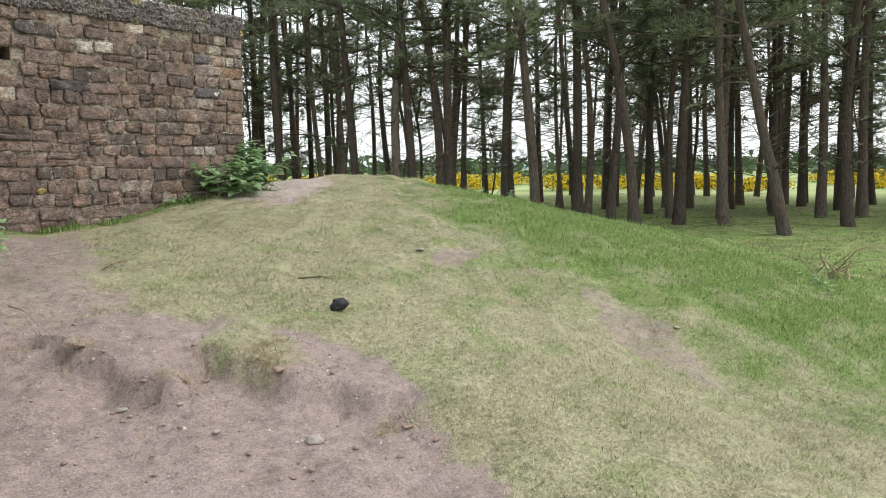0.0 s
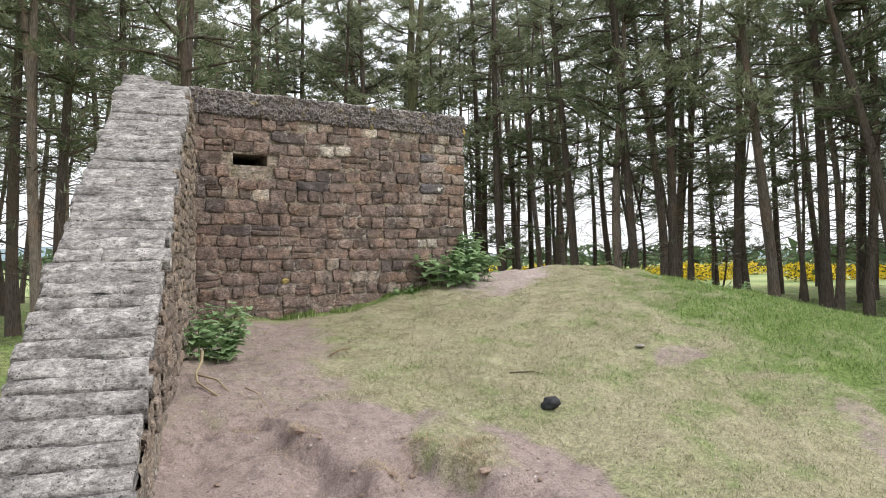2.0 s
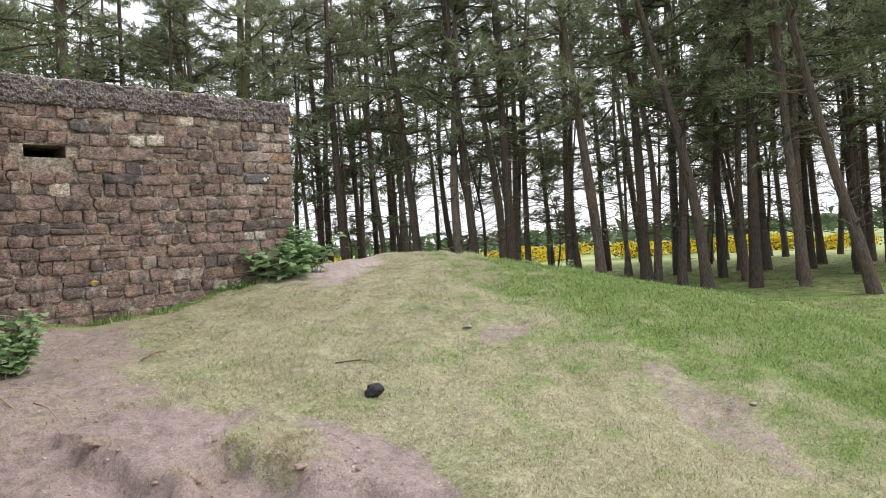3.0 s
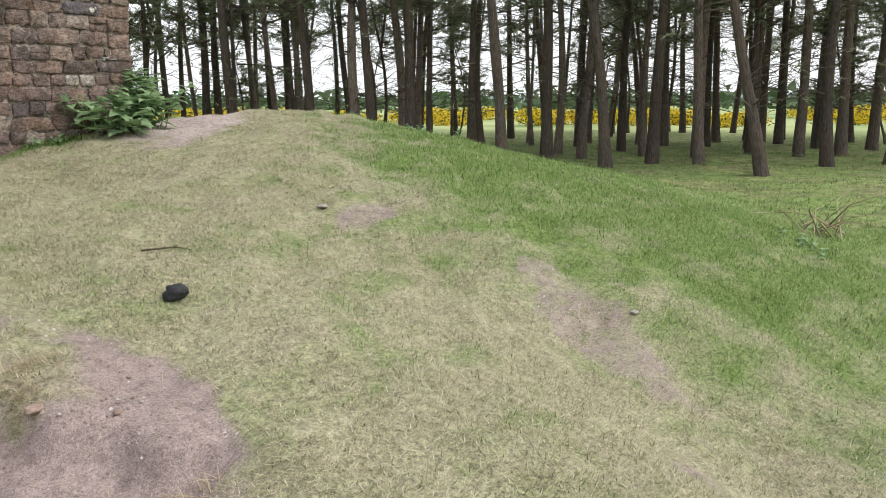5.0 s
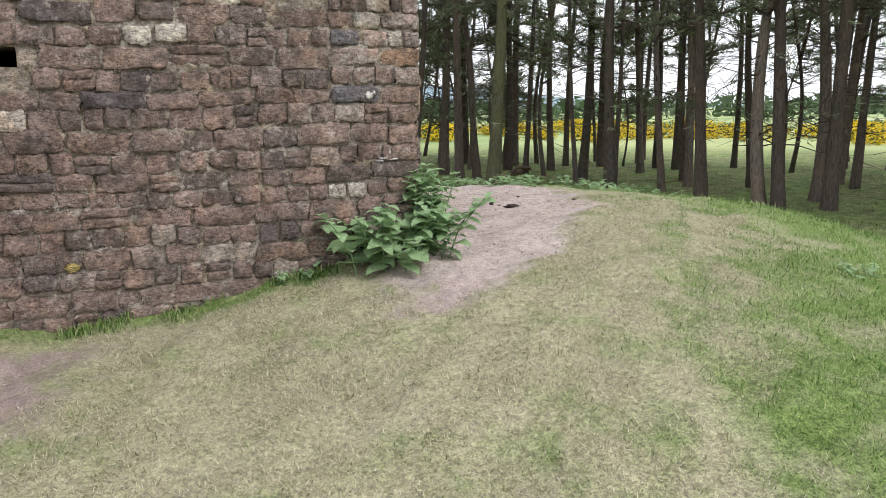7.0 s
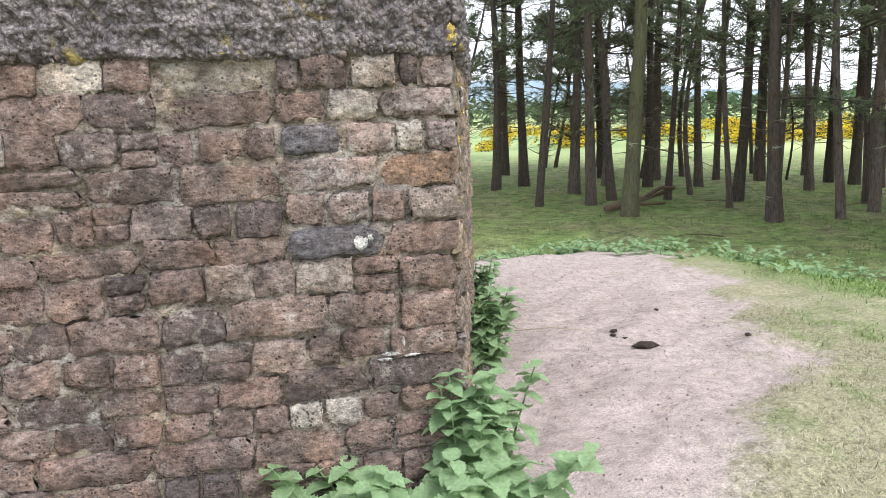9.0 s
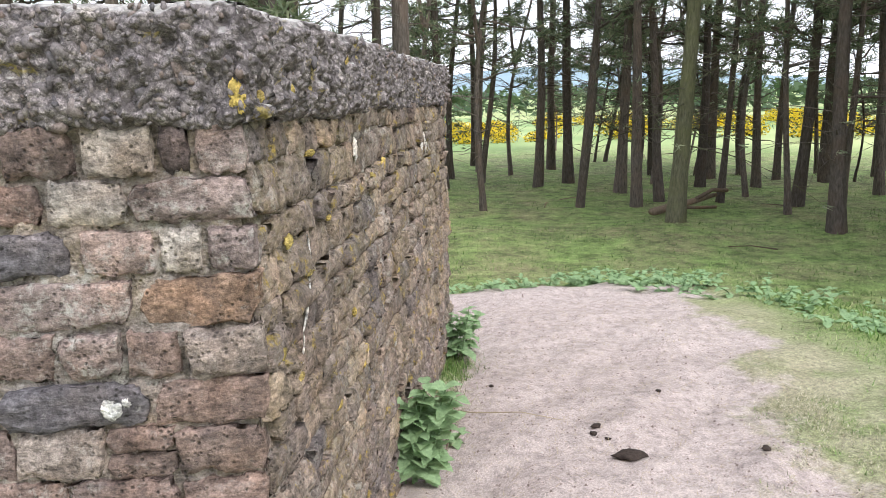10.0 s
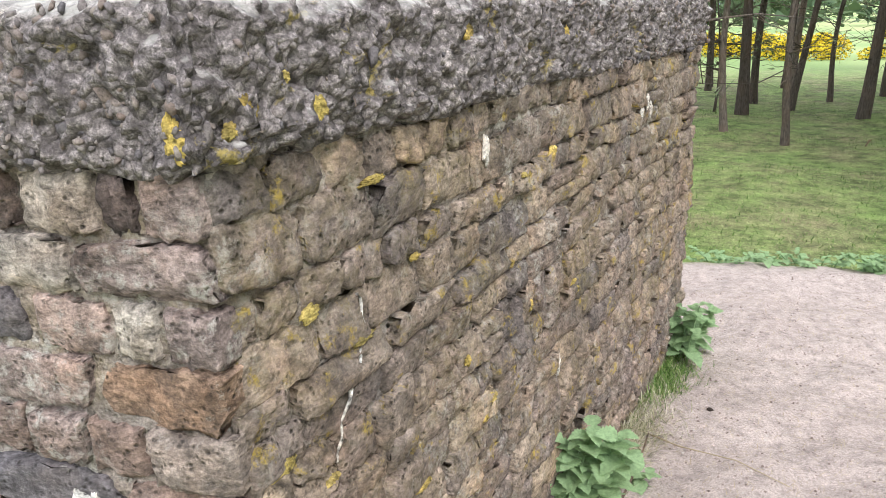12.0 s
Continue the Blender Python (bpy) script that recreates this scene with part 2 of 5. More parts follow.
M_DRY = leafy("dry_grass", [(0.0, (0.0792, 0.101, 0.0352)), (0.22, (0.202, 0.22, 0.088)), (0.38, (0.422, 0.387, 0.246)), (0.75, (0.598, 0.537, 0.396)), (1.0, (0.792, 0.73, 0.581))], 0.7)
M_LUSH = leafy("green_grass", [(0.0, (0.0595, 0.115, 0.0255)), (0.4, (0.153, 0.264, 0.0595)), (0.75, (0.281, 0.391, 0.128)), (1.0, (0.527, 0.518, 0.281))], 0.6)
M_NEEDLE = leafy("pine_needles", [(0.0, (0.092, 0.121, 0.069)), (0.5, (0.178, 0.218, 0.121)), (0.9, (0.276, 0.299, 0.184)), (1.0, (0.345, 0.299, 0.196))], 0.6, 0.4)
M_NEEDLE_PALE = leafy("pale_pine_needles", [(0.0, (0.172, 0.207, 0.127)), (0.5, (0.299, 0.333, 0.207)), (0.9, (0.425, 0.443, 0.287)), (1.0, (0.46, 0.402, 0.276))], 0.5, 0.4)
M_LEAF = leafy("nettle_leaf", [(0.0, (0.204, 0.312, 0.156)), (0.6, (0.324, 0.456, 0.24)), (1.0, (0.48, 0.6, 0.336))], 0.75, 0.4, 1.0)
M_GORSE = leafy("gorse", [(0.0, (0.05, 0.08, 0.025)), (0.28, (0.08, 0.11, 0.03)), (0.3, (0.60, 0.43, 0.015)), (1.0, (0.80, 0.60, 0.03))], 0.6, 0.3)
M_HEDGE = leafy("hedge_leaf", [(0.0, (0.05, 0.085, 0.04)), (1.0, (0.11, 0.155, 0.075))], 0.7, 0.2)
M_STRAW = leafy("straw", [(0.0, (0.36, 0.28, 0.17)), (1.0, (0.5, 0.42, 0.28))], 0.7, 0.2)


def bark_material(name, lo, hi, orange):
    m, nt, b = mat(name, 0.95)
    tc = nt.nodes.new("ShaderNodeTexCoord")
    mp = nt.nodes.new("ShaderNodeMapping")
    mp.inputs["Scale"].default_value = (1, 1, 0.22)
    nt.links.new(tc.outputs["Object"], mp.inputs[0])
    n1, n2 = noise_of(nt, mp.outputs[0], 26, 6, 0.7), noise_of(nt, tc.outputs["Object"], 1.1, 4)
    v = node(nt, "ShaderNodeTexVoronoi", Scale=20.0)
    v.feature = "DISTANCE_TO_EDGE"
    nt.links.new(mp.outputs[0], v.inputs["Vector"])
    col = ramp(nt, n1, [(0.3, lo), (0.7, hi)])
    col = mixc(nt, ramp(nt, n2, [(0.45, 0.0), (0.7, 0.7)]), col, orange)
    col = mixc(nt, 1.0, col, ramp(nt, obj_random(nt), [(0.0, 0.6), (0.8, 1.15), (1.0, 1.7)]), "MULTIPLY")
    nt.links.new(col, b.inputs["Base Color"])
    bump(nt, b, maths(nt, "ADD", maths(nt, "MULTIPLY", v.outputs["Distance"], 1.2), n1), 0.9, 0.04)
    return m


M_BARK = bark_material("pine_bark", (0.05, 0.041, 0.035), (0.195, 0.16, 0.135), (0.18, 0.12, 0.087))
M_BARK_GREEN = bark_material("algae_bark", (0.10, 0.095, 0.06), (0.25, 0.235, 0.15), (0.22, 0.22, 0.09))
M_WOOD = bark_material("dead_wood", (0.12, 0.09, 0.065), (0.30, 0.22, 0.16), (0.36, 0.20, 0.11))


def plain(name, lo, hi, scale, rough=0.9, bump_s=0.5, dist=0.01):
    m, nt, b = mat(name, rough)
    n = noise_of(nt, place_of(nt), scale, 5, 0.7)
    nt.links.new(ramp(nt, n, [(0.3, lo), (0.7, hi)]), b.inputs["Base Color"])
    bump(nt, b, n, bump_s, dist)
    return m


M_BLACK = plain("charred_lump", (0.012, 0.012, 0.014), (0.05, 0.05, 0.055), 60, 0.5, 0.6)
M_DUNG = plain("dark_clod", (0.02, 0.015, 0.012), (0.07, 0.05, 0.04), 70, 0.9, 0.8)
M_CLOD = plain("soil_clod", (0.2, 0.138, 0.106), (0.413, 0.312, 0.25), 45, 0.95, 0.8)
M_CHIP = plain("pale_chip", (0.26, 0.23, 0.21), (0.42, 0.38, 0.34), 50, 0.9, 0.4)
M_GRIT = leafy("grit", [(0.0, (0.14, 0.10, 0.085)), (0.5, (0.30, 0.235, 0.21)), (0.85, (0.42, 0.35, 0.32)), (1.0, (0.55, 0.50, 0.46))], 0.9, 0.0)
# pale blue-green: the haze of distance is put into the hills' base colour
M_HAZED_HILL = plain("hazed_hill", (0.22, 0.29, 0.33), (0.27, 0.35, 0.38), 0.004, 1.0, 0.0)
M_DARK = plain("dark_inside", (0.03, 0.026, 0.022), (0.06, 0.05, 0.045), 6)


# ---- building helpers ----
def mesh_from(name, verts, faces, material, smooth=False):
    me = bpy.data.meshes.new(name)
    me.from_pydata([tuple(v) for v in verts], [], faces)
    me.materials.append(material)
    if smooth:
        me.polygons.foreach_set("use_smooth", [True] * len(me.polygons))
    me.update()
    return me


def fast_mesh(name, verts, faces, material, smooth=False):
    """verts n x 3, faces m x k, all of one size."""
    verts, faces = np.asarray(verts, np.float32), np.asarray(faces, np.int32)
    me = bpy.data.meshes.new(name)
    k = faces.shape[1]
    me.vertices.add(len(verts))
    me.vertices.foreach_set("co", verts.ravel())
    me.loops.add(faces.size)
    me.loops.foreach_set("vertex_index", faces.ravel())
    me.polygons.add(len(faces))
    me.polygons.foreach_set("loop_start", np.arange(0, faces.size, k, dtype=np.int32))
    me.polygons.foreach_set("loop_total", np.full(len(faces), k, np.int32))
    if smooth:
        me.polygons.foreach_set("use_smooth", np.ones(len(faces), bool))
    me.materials.append(material)
    me.update(calc_edges=True)
    me.validate()
    return me


def part(name, me, parent, m=None, label=""):
    ob = new(name, me)
    ob.parent = parent
    if m is not None:
        ob.matrix_basis = m
    if label:
        ob["label"] = label
    return ob


def empty(name, m=None):
    ob = new(name)
    if m is not None:
        ob.matrix_basis = m
    return ob


def smooth01(a, b, x):
    t = np.clip((x - a) / (b - a), 0, 1)  # a may be the larger: then it falls
    return t * t * (3 - 2 * t)


def waves(x, y, seed, scale):
    """A cheap smooth noise over the plan, about -1 to 1."""
    r = np.random.RandomState(seed)
    out = np.zeros_like(np.asarray(x, float))
    for _ in range(7):
        a, f, ph = r.uniform(0, 6.28), r.uniform(0.6, 1.8) / scale, r.uniform(0, 6.28)
        out = out + np.sin((np.cos(a) * x + np.sin(a) * y) * f * 6.28 + ph)
    return out / 3.2


def lattice(x, y, seed, scale):
    """Smooth value noise over a plane, about -1 to 1."""
    g = np.random.RandomState(seed).uniform(-1, 1, (128, 128))
    u, v = np.asarray(x, float) / scale + 1000.37, np.asarray(y, float) / scale + 1000.73
    i, j = np.floor(u).astype(int), np.floor(v).astype(int)
    a, b = u - i, v - j
    a, b = a * a * (3 - 2 * a), b * b * (3 - 2 * b)
    i0, i1, j0, j1 = i % 128, (i + 1) % 128, j % 128, (j + 1) % 128
    return (g[i0, j0] * (1 - a) + g[i1, j0] * a) * (1 - b) + (g[i0, j1] * (1 - a) + g[i1, j1] * a) * b


def fractal(x, y, seed, scale, octaves=4, gain=0.55):
    return sum(gain ** k * lattice(x, y, seed + k, scale / 2 ** k) for k in range(octaves))


# ---- the lie of the land ----
LOW = -1.75                                   # woodland floor
WING_A, WING_K = -3.17, 0.2606                # wing wall's face: x = WING_A + WING_K * y
E_DIR = Vector((0.21, 0.978, 0)).normalized() # direction of the side wall


def wing_x(y):
    return WING_A + WING_K * np.minimum(y, 0)


def land(x, y, fine=True):
    x, y = np.asarray(x, float), np.asarray(y, float)
    k = smooth01(-2.0, -0.4, x)
    base = -0.50 + 0.40 * smooth01(-2.3, 0.3, x) + 0.09 * smooth01(0.2, 1.4, x)
    d = np.clip(-y, 0, 7.5)
    top = base - (0.03 + 0.06 * k) * d - (0.013 + 0.004 * k) * d * d
    top = np.maximum(top, -1.40) * smooth01(-30, -9, y) + LOW * (1 - smooth01(-30, -9, y))
    xe = 1.3 + 1.0 * (1 - smooth01(-5.0, -2.5, y)) + 1.2 * smooth01(-0.8, 1.5, y)
    u = np.maximum(x - xe, 0)
    v = np.maximum(y - 5.2, 0)
    w = np.maximum(wing_x(y) - 0.45 - x, 0)
    drop = 0.05 * u * u + 0.5 * v * v + 3.0 * w * w + 0.055 * np.clip(y, 0, 5.5)
    h = top - drop - LOW
    z = LOW + 0.5 * (h + np.sqrt(h * h + 0.012))
    if fine:
        # worn hollow beside the wing wall: a crumbling scarp, deepest just below it
        ys = np.interp(x, [-4.4, -3.7, -3.5, -3.42, -3.3, -3.1, -2.95, -2.8, -2.7, -2.4], [-3.3, -3.4, -3.5, -3.9, -4.3, -4.25, -4.1, -4.5, -4.7, -5.3])
        below = smooth01(0.11, -0.11, y - ys + 0.09 * waves(x, y, 5, 0.35) + 0.09 * fractal(x, y, 15, 0.25, 4, 0.6))
        z = z - 0.12 * below * smooth01(-6.6, -4.6, y) * smooth01(-2.3, -2.75, x) * smooth01(-4.6, -4.0, x)
        bare = dirt_mask(x, y)
        z = z - 0.035 * bare + bare * (0.032 * fractal(x, y, 17, 0.30, 4, 0.6) * smooth01(-2.0, -2.8, x) + 0.006 * fractal(x, y, 18, 0.12, 3))
        near = smooth01(14, 7, np.hypot(x + 1, y + 2))
        z = z + near * (0.018 * waves(x, y, 8, 0.7) + 0.012 * fractal(x, y, 9, 0.30, 3))
        z = z + (1 - near) * 0.07 * waves(x, y, 10, 6.0) * smooth01(60, 30, np.hypot(x, y))
    return z


def dirt_mask(x, y):
    """How bare the ground is: the worn hollow, the trodden path round the corner and along the side wall, a few scuffed patches."""
    x, y = np.asarray(x, float), np.asarray(y, float)
    jit = 0.16 * fractal(x, y, 105, 0.6, 5, 0.6)
    xb = np.interp(y, [-8, -7, -6, -5.5, -5, -4.5, -4.0, -3.4], [-3.4, -3.2, -2.9, -2.7, -2.4, -2.22, -2.45, -2.9])
    hollow = smooth01(0.16, -0.16, x - xb + jit) * smooth01(-3.0, -3.45, y + jit)
    tuss = 0.7 * smooth01(1.3, 0.6, np.hypot((x + 2.72) / 0.24, (y + 4.15) / 0.38) + 2 * jit)
    hollow = hollow * (1 - 0.9 * tuss) * smooth01(-9.6, -8.2, y + 3 * jit) * smooth01(-6.4, -5.4, x + 3 * jit)
    corner = 0.66 * smooth01(-1.6, -2.5, x + jit - 0.28 * (y + 0.5)) * smooth01(-0.15, -0.5, y) * smooth01(-4.6, -3.6, y) * smooth01(-4.8, -4.2, x)
    xr = np.interp(y, [-1.4, -1.0, -0.45, 0.2, 0.6, 1.75, 3.1, 4.3], [-0.1, 0.2, 0.8, 1.4, 1.9, 2.45, 3.0, 3.3])
    path = smooth01(0.55, -0.45, x - xr + 1.6 * jit) * smooth01(-1.7, -0.8, y + jit) * (0.27 + 0.73 * smooth01(-0.7, 0.0, x + jit)) * smooth01(-2.7, -1.9, x) * smooth01(5.9, 5.2, y)
    t = np.clip((-4.8 - y) / 1.3, 0, 1)
    scuff = 0.54 * smooth01(0.42, 0.08, np.hypot(x - (-0.05 - 0.75 * t), np.maximum(np.abs(y + 5.45) - 0.6, 0)) + 2.2 * jit)
    p2 = 0.55 * smooth01(0.34, 0.06, np.hypot(x + 0.15, (y + 3.55)) + 1.5 * jit)
    return np.clip(np.maximum.reduce([hollow, corner, path, scuff, p2]), 0, 1)


def dust_mask(x, y):
    """Pale dry dust of the trodden path."""
    return smooth01(-1.6, -0.5, np.asarray(y, float)) * smooth01(-1.2, 0.0, np.asarray(x, float))


def lush_mask(x, y):
    x, y = np.asarray(x, float), np.asarray(y, float)
    xl = np.interp(y, [-7, -5.7, -4, -3, -2, -0.8, 0.5, 4], [0.1, 0.2, 0.15, 0.6, 1.2, 2.7, 3.4, 3.9])
    right = smooth01(-1.0, 0.8, x - xl - 0.05 + 0.42 * fractal(x, y, 121, 0.8, 4, 0.6))
    band = (0.02 + 0.22 * smooth01(-0.25, 0.55, fractal(x, y, 124, 0.55, 4, 0.6))) * smooth01(-2.5, -1.5, x + 0.25 * (y + 4)) * smooth01(-7.2, -5.6, y + 0.5 * x)
    foot = 0.9 * smooth01(-0.4, -0.1, y) * smooth01(-0.4, -0.8, x)
    out = np.maximum.reduce([right, band, foot, smooth01(5.3, 5.9, y), smooth01(0.2, 0.8, wing_x(y) - 0.6 - x)])
    mottle = 0.34 * fractal(x, y, 142, 0.26, 4, 0.7) * smooth01(8.0, 5.0, np.hypot(x + 1, y + 2))
    return np.clip(out + mottle - 0.05, 0, 1)


def axis(lo, hi, step, reach):
    a = list(np.arange(lo, hi + step / 2, step))
    s, q = step, a[-1]
    while q < reach:
        s *= 1.16
        q += s
        a.append(q)
    s, q = step, a[0]
    while q > -reach:
        s *= 1.16
        q -= s
        a.insert(0, q)
    return np.array(a)


def build_ground():
    ax, ay = axis(-4.6, 2.6, 0.03, 3500), axis(-7.4, 5.2, 0.03, 3500)
    X, Y = np.meshgrid(ax, ay)
    Z = land(X, Y)
    nx, ny = len(ax), len(ay)
    i = np.arange(nx * ny).reshape(ny, nx)
    faces = np.stack([i[:-1, :-1], i[:-1, 1:], i[1:, 1:], i[1:, :-1]], -1).reshape(-1, 4)
    me = fast_mesh("ground", np.stack([X, Y, Z], -1).reshape(-1, 3), faces, M_GROUND, True)
    for name, val in (("dirt", dirt_mask(X, Y)), ("dust", dust_mask(X, Y)), ("lush", lush_mask(X, Y)), ("wood", smooth01(5.5, 9.0, np.hypot(X - 0.5, Y + 1.5))), ("far", smooth01(36, 48, np.hypot(X, Y)))):
        me.attributes.new(name, "FLOAT", "POINT").data.foreach_set("value", val.astype(np.float32).ravel())
    return tagged(new("ground", me), "grassy earth mound with bare pinkish soil patches on woodland floor", "ground", kind="structure")


ground = build_ground()


# ---- masonry ----
def stone_mesh(seed, material, nx=13, ny=9, rough=0.10, skew=1.0):
    """One rubble stone, 1 x 1 in its face (x, z), its face towards -y and about 1 proud, back open into the wall."""
    r = random.Random(seed)
    verts, faces = [], []
    off = [skew * r.uniform(-0.07, 0.07) for _ in range(8)]
    cut = [skew * (r.uniform(0.06, 0.18) if r.random() < 0.5 else r.uniform(0, 0.05)) for _ in range(4)]   # knocked-off corners
    us = [-1, -0.98, -0.94] + [-0.94 + 1.88 * k / (nx - 4) for k in range(1, nx - 4)] + [0.94, 0.98, 1]
    vs = [-1, -0.96, -0.88] + [-0.88 + 1.76 * k / (ny - 4) for k in range(1, ny - 4)] + [0.88, 0.96, 1]
    chip = [(r.uniform(-1, 1), r.choice((-1, 1)) * r.uniform(0.6, 1.0), r.uniform(0.15, 0.4)) for _ in range(2)]   # spalled places
    for j in range(ny + 1):
        for i in range(nx + 1):
            u, v = us[i], vs[j]
            c = cut[(1 if u > 0 else 0) + (2 if v > 0 else 0)]
            k = 1 - c * max(abs(u) + abs(v) - 1.25, 0) * 1.2
            e = max(smooth01(0.90, 1.0, abs(u)), smooth01(0.80, 1.0, abs(v)))
            wob = (0.02 + 0.05 * skew) * (noise.noise((u * 2.3 + seed * 5.3, v * 2.3, seed * 2.9)) + 0.6 * noise.noise((u * 6.1 + seed * 1.3, v * 4.3, seed * 7.9)))
            x = u * k * 0.5 + off[0] * v * 0.35 + off[1] * u * v * 0.4 + wob * (0.6 if abs(u) > 0.9 else 0.2)
            z = v * k * 0.5 + off[2] * u * 0.5 + off[3] * u * v * 0.5 + wob * (1.6 if abs(v) > 0.8 else 0.4)
            n = noise.noise((u * 1.6 + seed * 3.1, v * 1.2, seed * 1.7)) * 0.26 + noise.noise((u * 4 + seed, v * 3, 9.0)) * 0.20 + noise.noise((u * 9 + seed, v * 6, 3.0)) * 0.13 + noise.noise((u * 2.5, v * 8, seed * 0.7)) * 0.12 * skew
            for cu, cv, cr in chip:
                n += 0.35 * skew * max(0.0, 1 - math.hypot(u - cu, (v - cv) * 0.7) / cr)
            y = -1.0 + 0.30 * e + n + off[4] * 4 * u + off[5] * 4 * v
            jit = rough if e > 0.6 else rough * 0.4
            verts.append((x + r.uniform(-jit, jit) * 0.12, y + r.uniform(-0.06, 0.06), z + r.uniform(-jit, jit) * 0.3))
    ring = [(i, 0) for i in range(nx)] + [(nx, j) for j in range(ny)] + [(i, ny) for i in range(nx, 0, -1)] + [(0, j) for j in range(ny, 0, -1)]
    idx = lambda i, j: j * (nx + 1) + i
    for j in range(ny):
        for i in range(nx):
            faces.append((idx(i, j), idx(i + 1, j), idx(i + 1, j + 1), idx(i, j + 1)))
    back = len(verts)
    for i, j in ring:
        x, y, z = verts[idx(i, j)]
        verts.append((x * 1.0, 0.8, z * 1.0))
    for a in range(len(ring)):
        b = (a + 1) % len(ring)
        faces.append((idx(*ring[b]), idx(*ring[a]), back + a, back + b))
    return mesh_from("stone", verts, faces, material, True)


def stones_set(material, start, n=12):
    return [stone_mesh(start + i, material) for i in range(n)]


def courses(z0, z1, rnd, lo=0.085, hi=0.145):
    out, z = [], z1
    while z > z0:
        h = rnd.uniform(lo, hi)
        out.append((max(z - h, z0 - 0.1), z))
        z -= h
    return out


def lay_wall(parent, origin, along, length, z0, z1, meshes, rnd, skip=(), special=(), wmin=0.12, wmax=0.40, proud=0.028, top=None, lo=0.105, hi=0.15, limit=380):
    """Rubble courses on a wall face that starts at origin and runs along; its outside is to the right of 'along'."""
    along = Vector(along).normalized()
    out = Vector((along.y, -along.x, 0))
    count = 0
    for row, (za, zb) in enumerate(courses(z0, z1, rnd, lo, hi)):
        small = row % 2 == 0 if rnd.random() < 0.75 else row % 2 == 1
        s = -rnd.uniform(0.0, 0.12)
        while s < length - 0.03:
            w = rnd.uniform(wmin, wmin * 1.7) if small else rnd.uniform(wmin * 1.5, wmax)
            if length - (s + w) < wmin * 0.8:
                w = length - s
            a, b = max(s, 0.0), min(s + w, length)
            s += w
            if b - a < 0.05:
                continue
            cs, cz = (a + b) / 2, (za + zb) / 2
            if any(a < x1 and b > x0 and za < q1 and zb > q0 for x0, x1, q0, q1 in skip):
                continue
            if top is not None and zb > top(cs) - 0.02:
                continue
            me = rnd.choice(meshes)
            for (x0, x1, q0, q1), mm in special:
                if x0 < cs < x1 and q0 < cz < q1:
                    me = rnd.choice(mm)
            wave = 0.014 * math.sin(cs * 2.1 + za * 3) + 0.008 * math.sin(cs * 5.7 + za * 9)
            pieces = [(cz + wave + rnd.uniform(-0.005, 0.005), (zb - za) * rnd.uniform(0.86, 0.99))]
            if rnd.random() < 0.10 and zb - za > 0.115:
                pieces = [(cz + wave + (zb - za) * 0.24, (zb - za) * 0.44), (cz + wave - (zb - za) * 0.24, (zb - za) * 0.46)]
            for zc, hh in pieces:
                p = Vector(origin) + along * (cs + rnd.uniform(-0.004, 0.004)) + Vector((0, 0, zc))
                turn = Matrix((along, -out, Vector((0, 0, 1)))).transposed().to_4x4()
                m = Matrix.Translation(p) @ turn @ pose(0, 0, 0, rnd.uniform(-3, 3), rnd.uniform(-2.2, 2.2), rnd.uniform(-3, 3)) @ Matrix.Diagonal((b - a - rnd.uniform(0.004, 0.018), proud * rnd.uniform(0.7, 1.4), hh, 1))
                if count >= limit:
                    return
                part("stone", me, parent, m)
                count += 1


def prism(name, poly, z0, z1, material):
    """An upright block over a plan polygon, given counterclockwise."""
    n = len(poly)
    verts = [(x, y, z0) for x, y in poly] + [(x, y, z1) for x, y in poly]
    faces = [tuple(reversed(range(n))), tuple(range(n, 2 * n))] + [(i, (i + 1) % n, n + (i + 1) % n, n + i) for i in range(n)]
    return mesh_from(name, verts, faces, material)


def mortar_face(origin, along, length, z0, z1, seed, hole=None, top=None, flush=0.001):
    """The bedding mortar as it shows between stones: flush in places, raked out and deep in others."""
    along = Vector(along).normalized()
    out = Vector((along.y, -along.x, 0))
    step = 0.013
    ns, nz = int(length / step), int((z1 - z0) / step)
    S, Z = np.meshgrid(np.linspace(0, length, ns + 1), np.linspace(z0, z1, nz + 1))
    d = 0.004 + flush + 0.011 * fractal(S, Z, seed, 0.45, 2) + 0.016 * fractal(S, Z * 1.4, seed + 5, 0.055, 3, 0.6)
    d = np.clip(d, 0.001, 0.017 + 0.004 * lattice(S, Z, seed + 9, 0.03))
    P = np.stack([origin[0] + along.x * S + out.x * d, origin[1] + along.y * S + out.y * d, Z], -1)
    i = np.arange((ns + 1) * (nz + 1)).reshape(nz + 1, ns + 1)
    f = np.stack([i[:-1, :-1], i[:-1, 1:], i[1:, 1:], i[1:, :-1]], -1).reshape(-1, 4)
    c = P.reshape(-1, 3)
    mid_s, mid_z = ((S[:-1, :-1] + S[1:, 1:]) / 2).ravel(), ((Z[:-1, :-1] + Z[1:, 1:]) / 2).ravel()
    keep = np.ones(len(f), bool)
    if hole is not None:
        keep &= ~((mid_s > hole[0]) & (mid_s < hole[1]) & (mid_z > hole[2]) & (mid_z < hole[3]))
    if top is not None:
        keep &= mid_z < top(mid_s)
    return fast_mesh("mortar_face", c, f[keep], M_MORTAR, True)


WALL_TOP = 1.60
E_LEN = 3.60
E_END = E_DIR * E_LEN
A_LEN = 3.17
BACK_L = Vector((-2.9, 3.45, 0))
SLOT = (-2.78, -2.42, 1.09, 1.21)
WT = 0.45


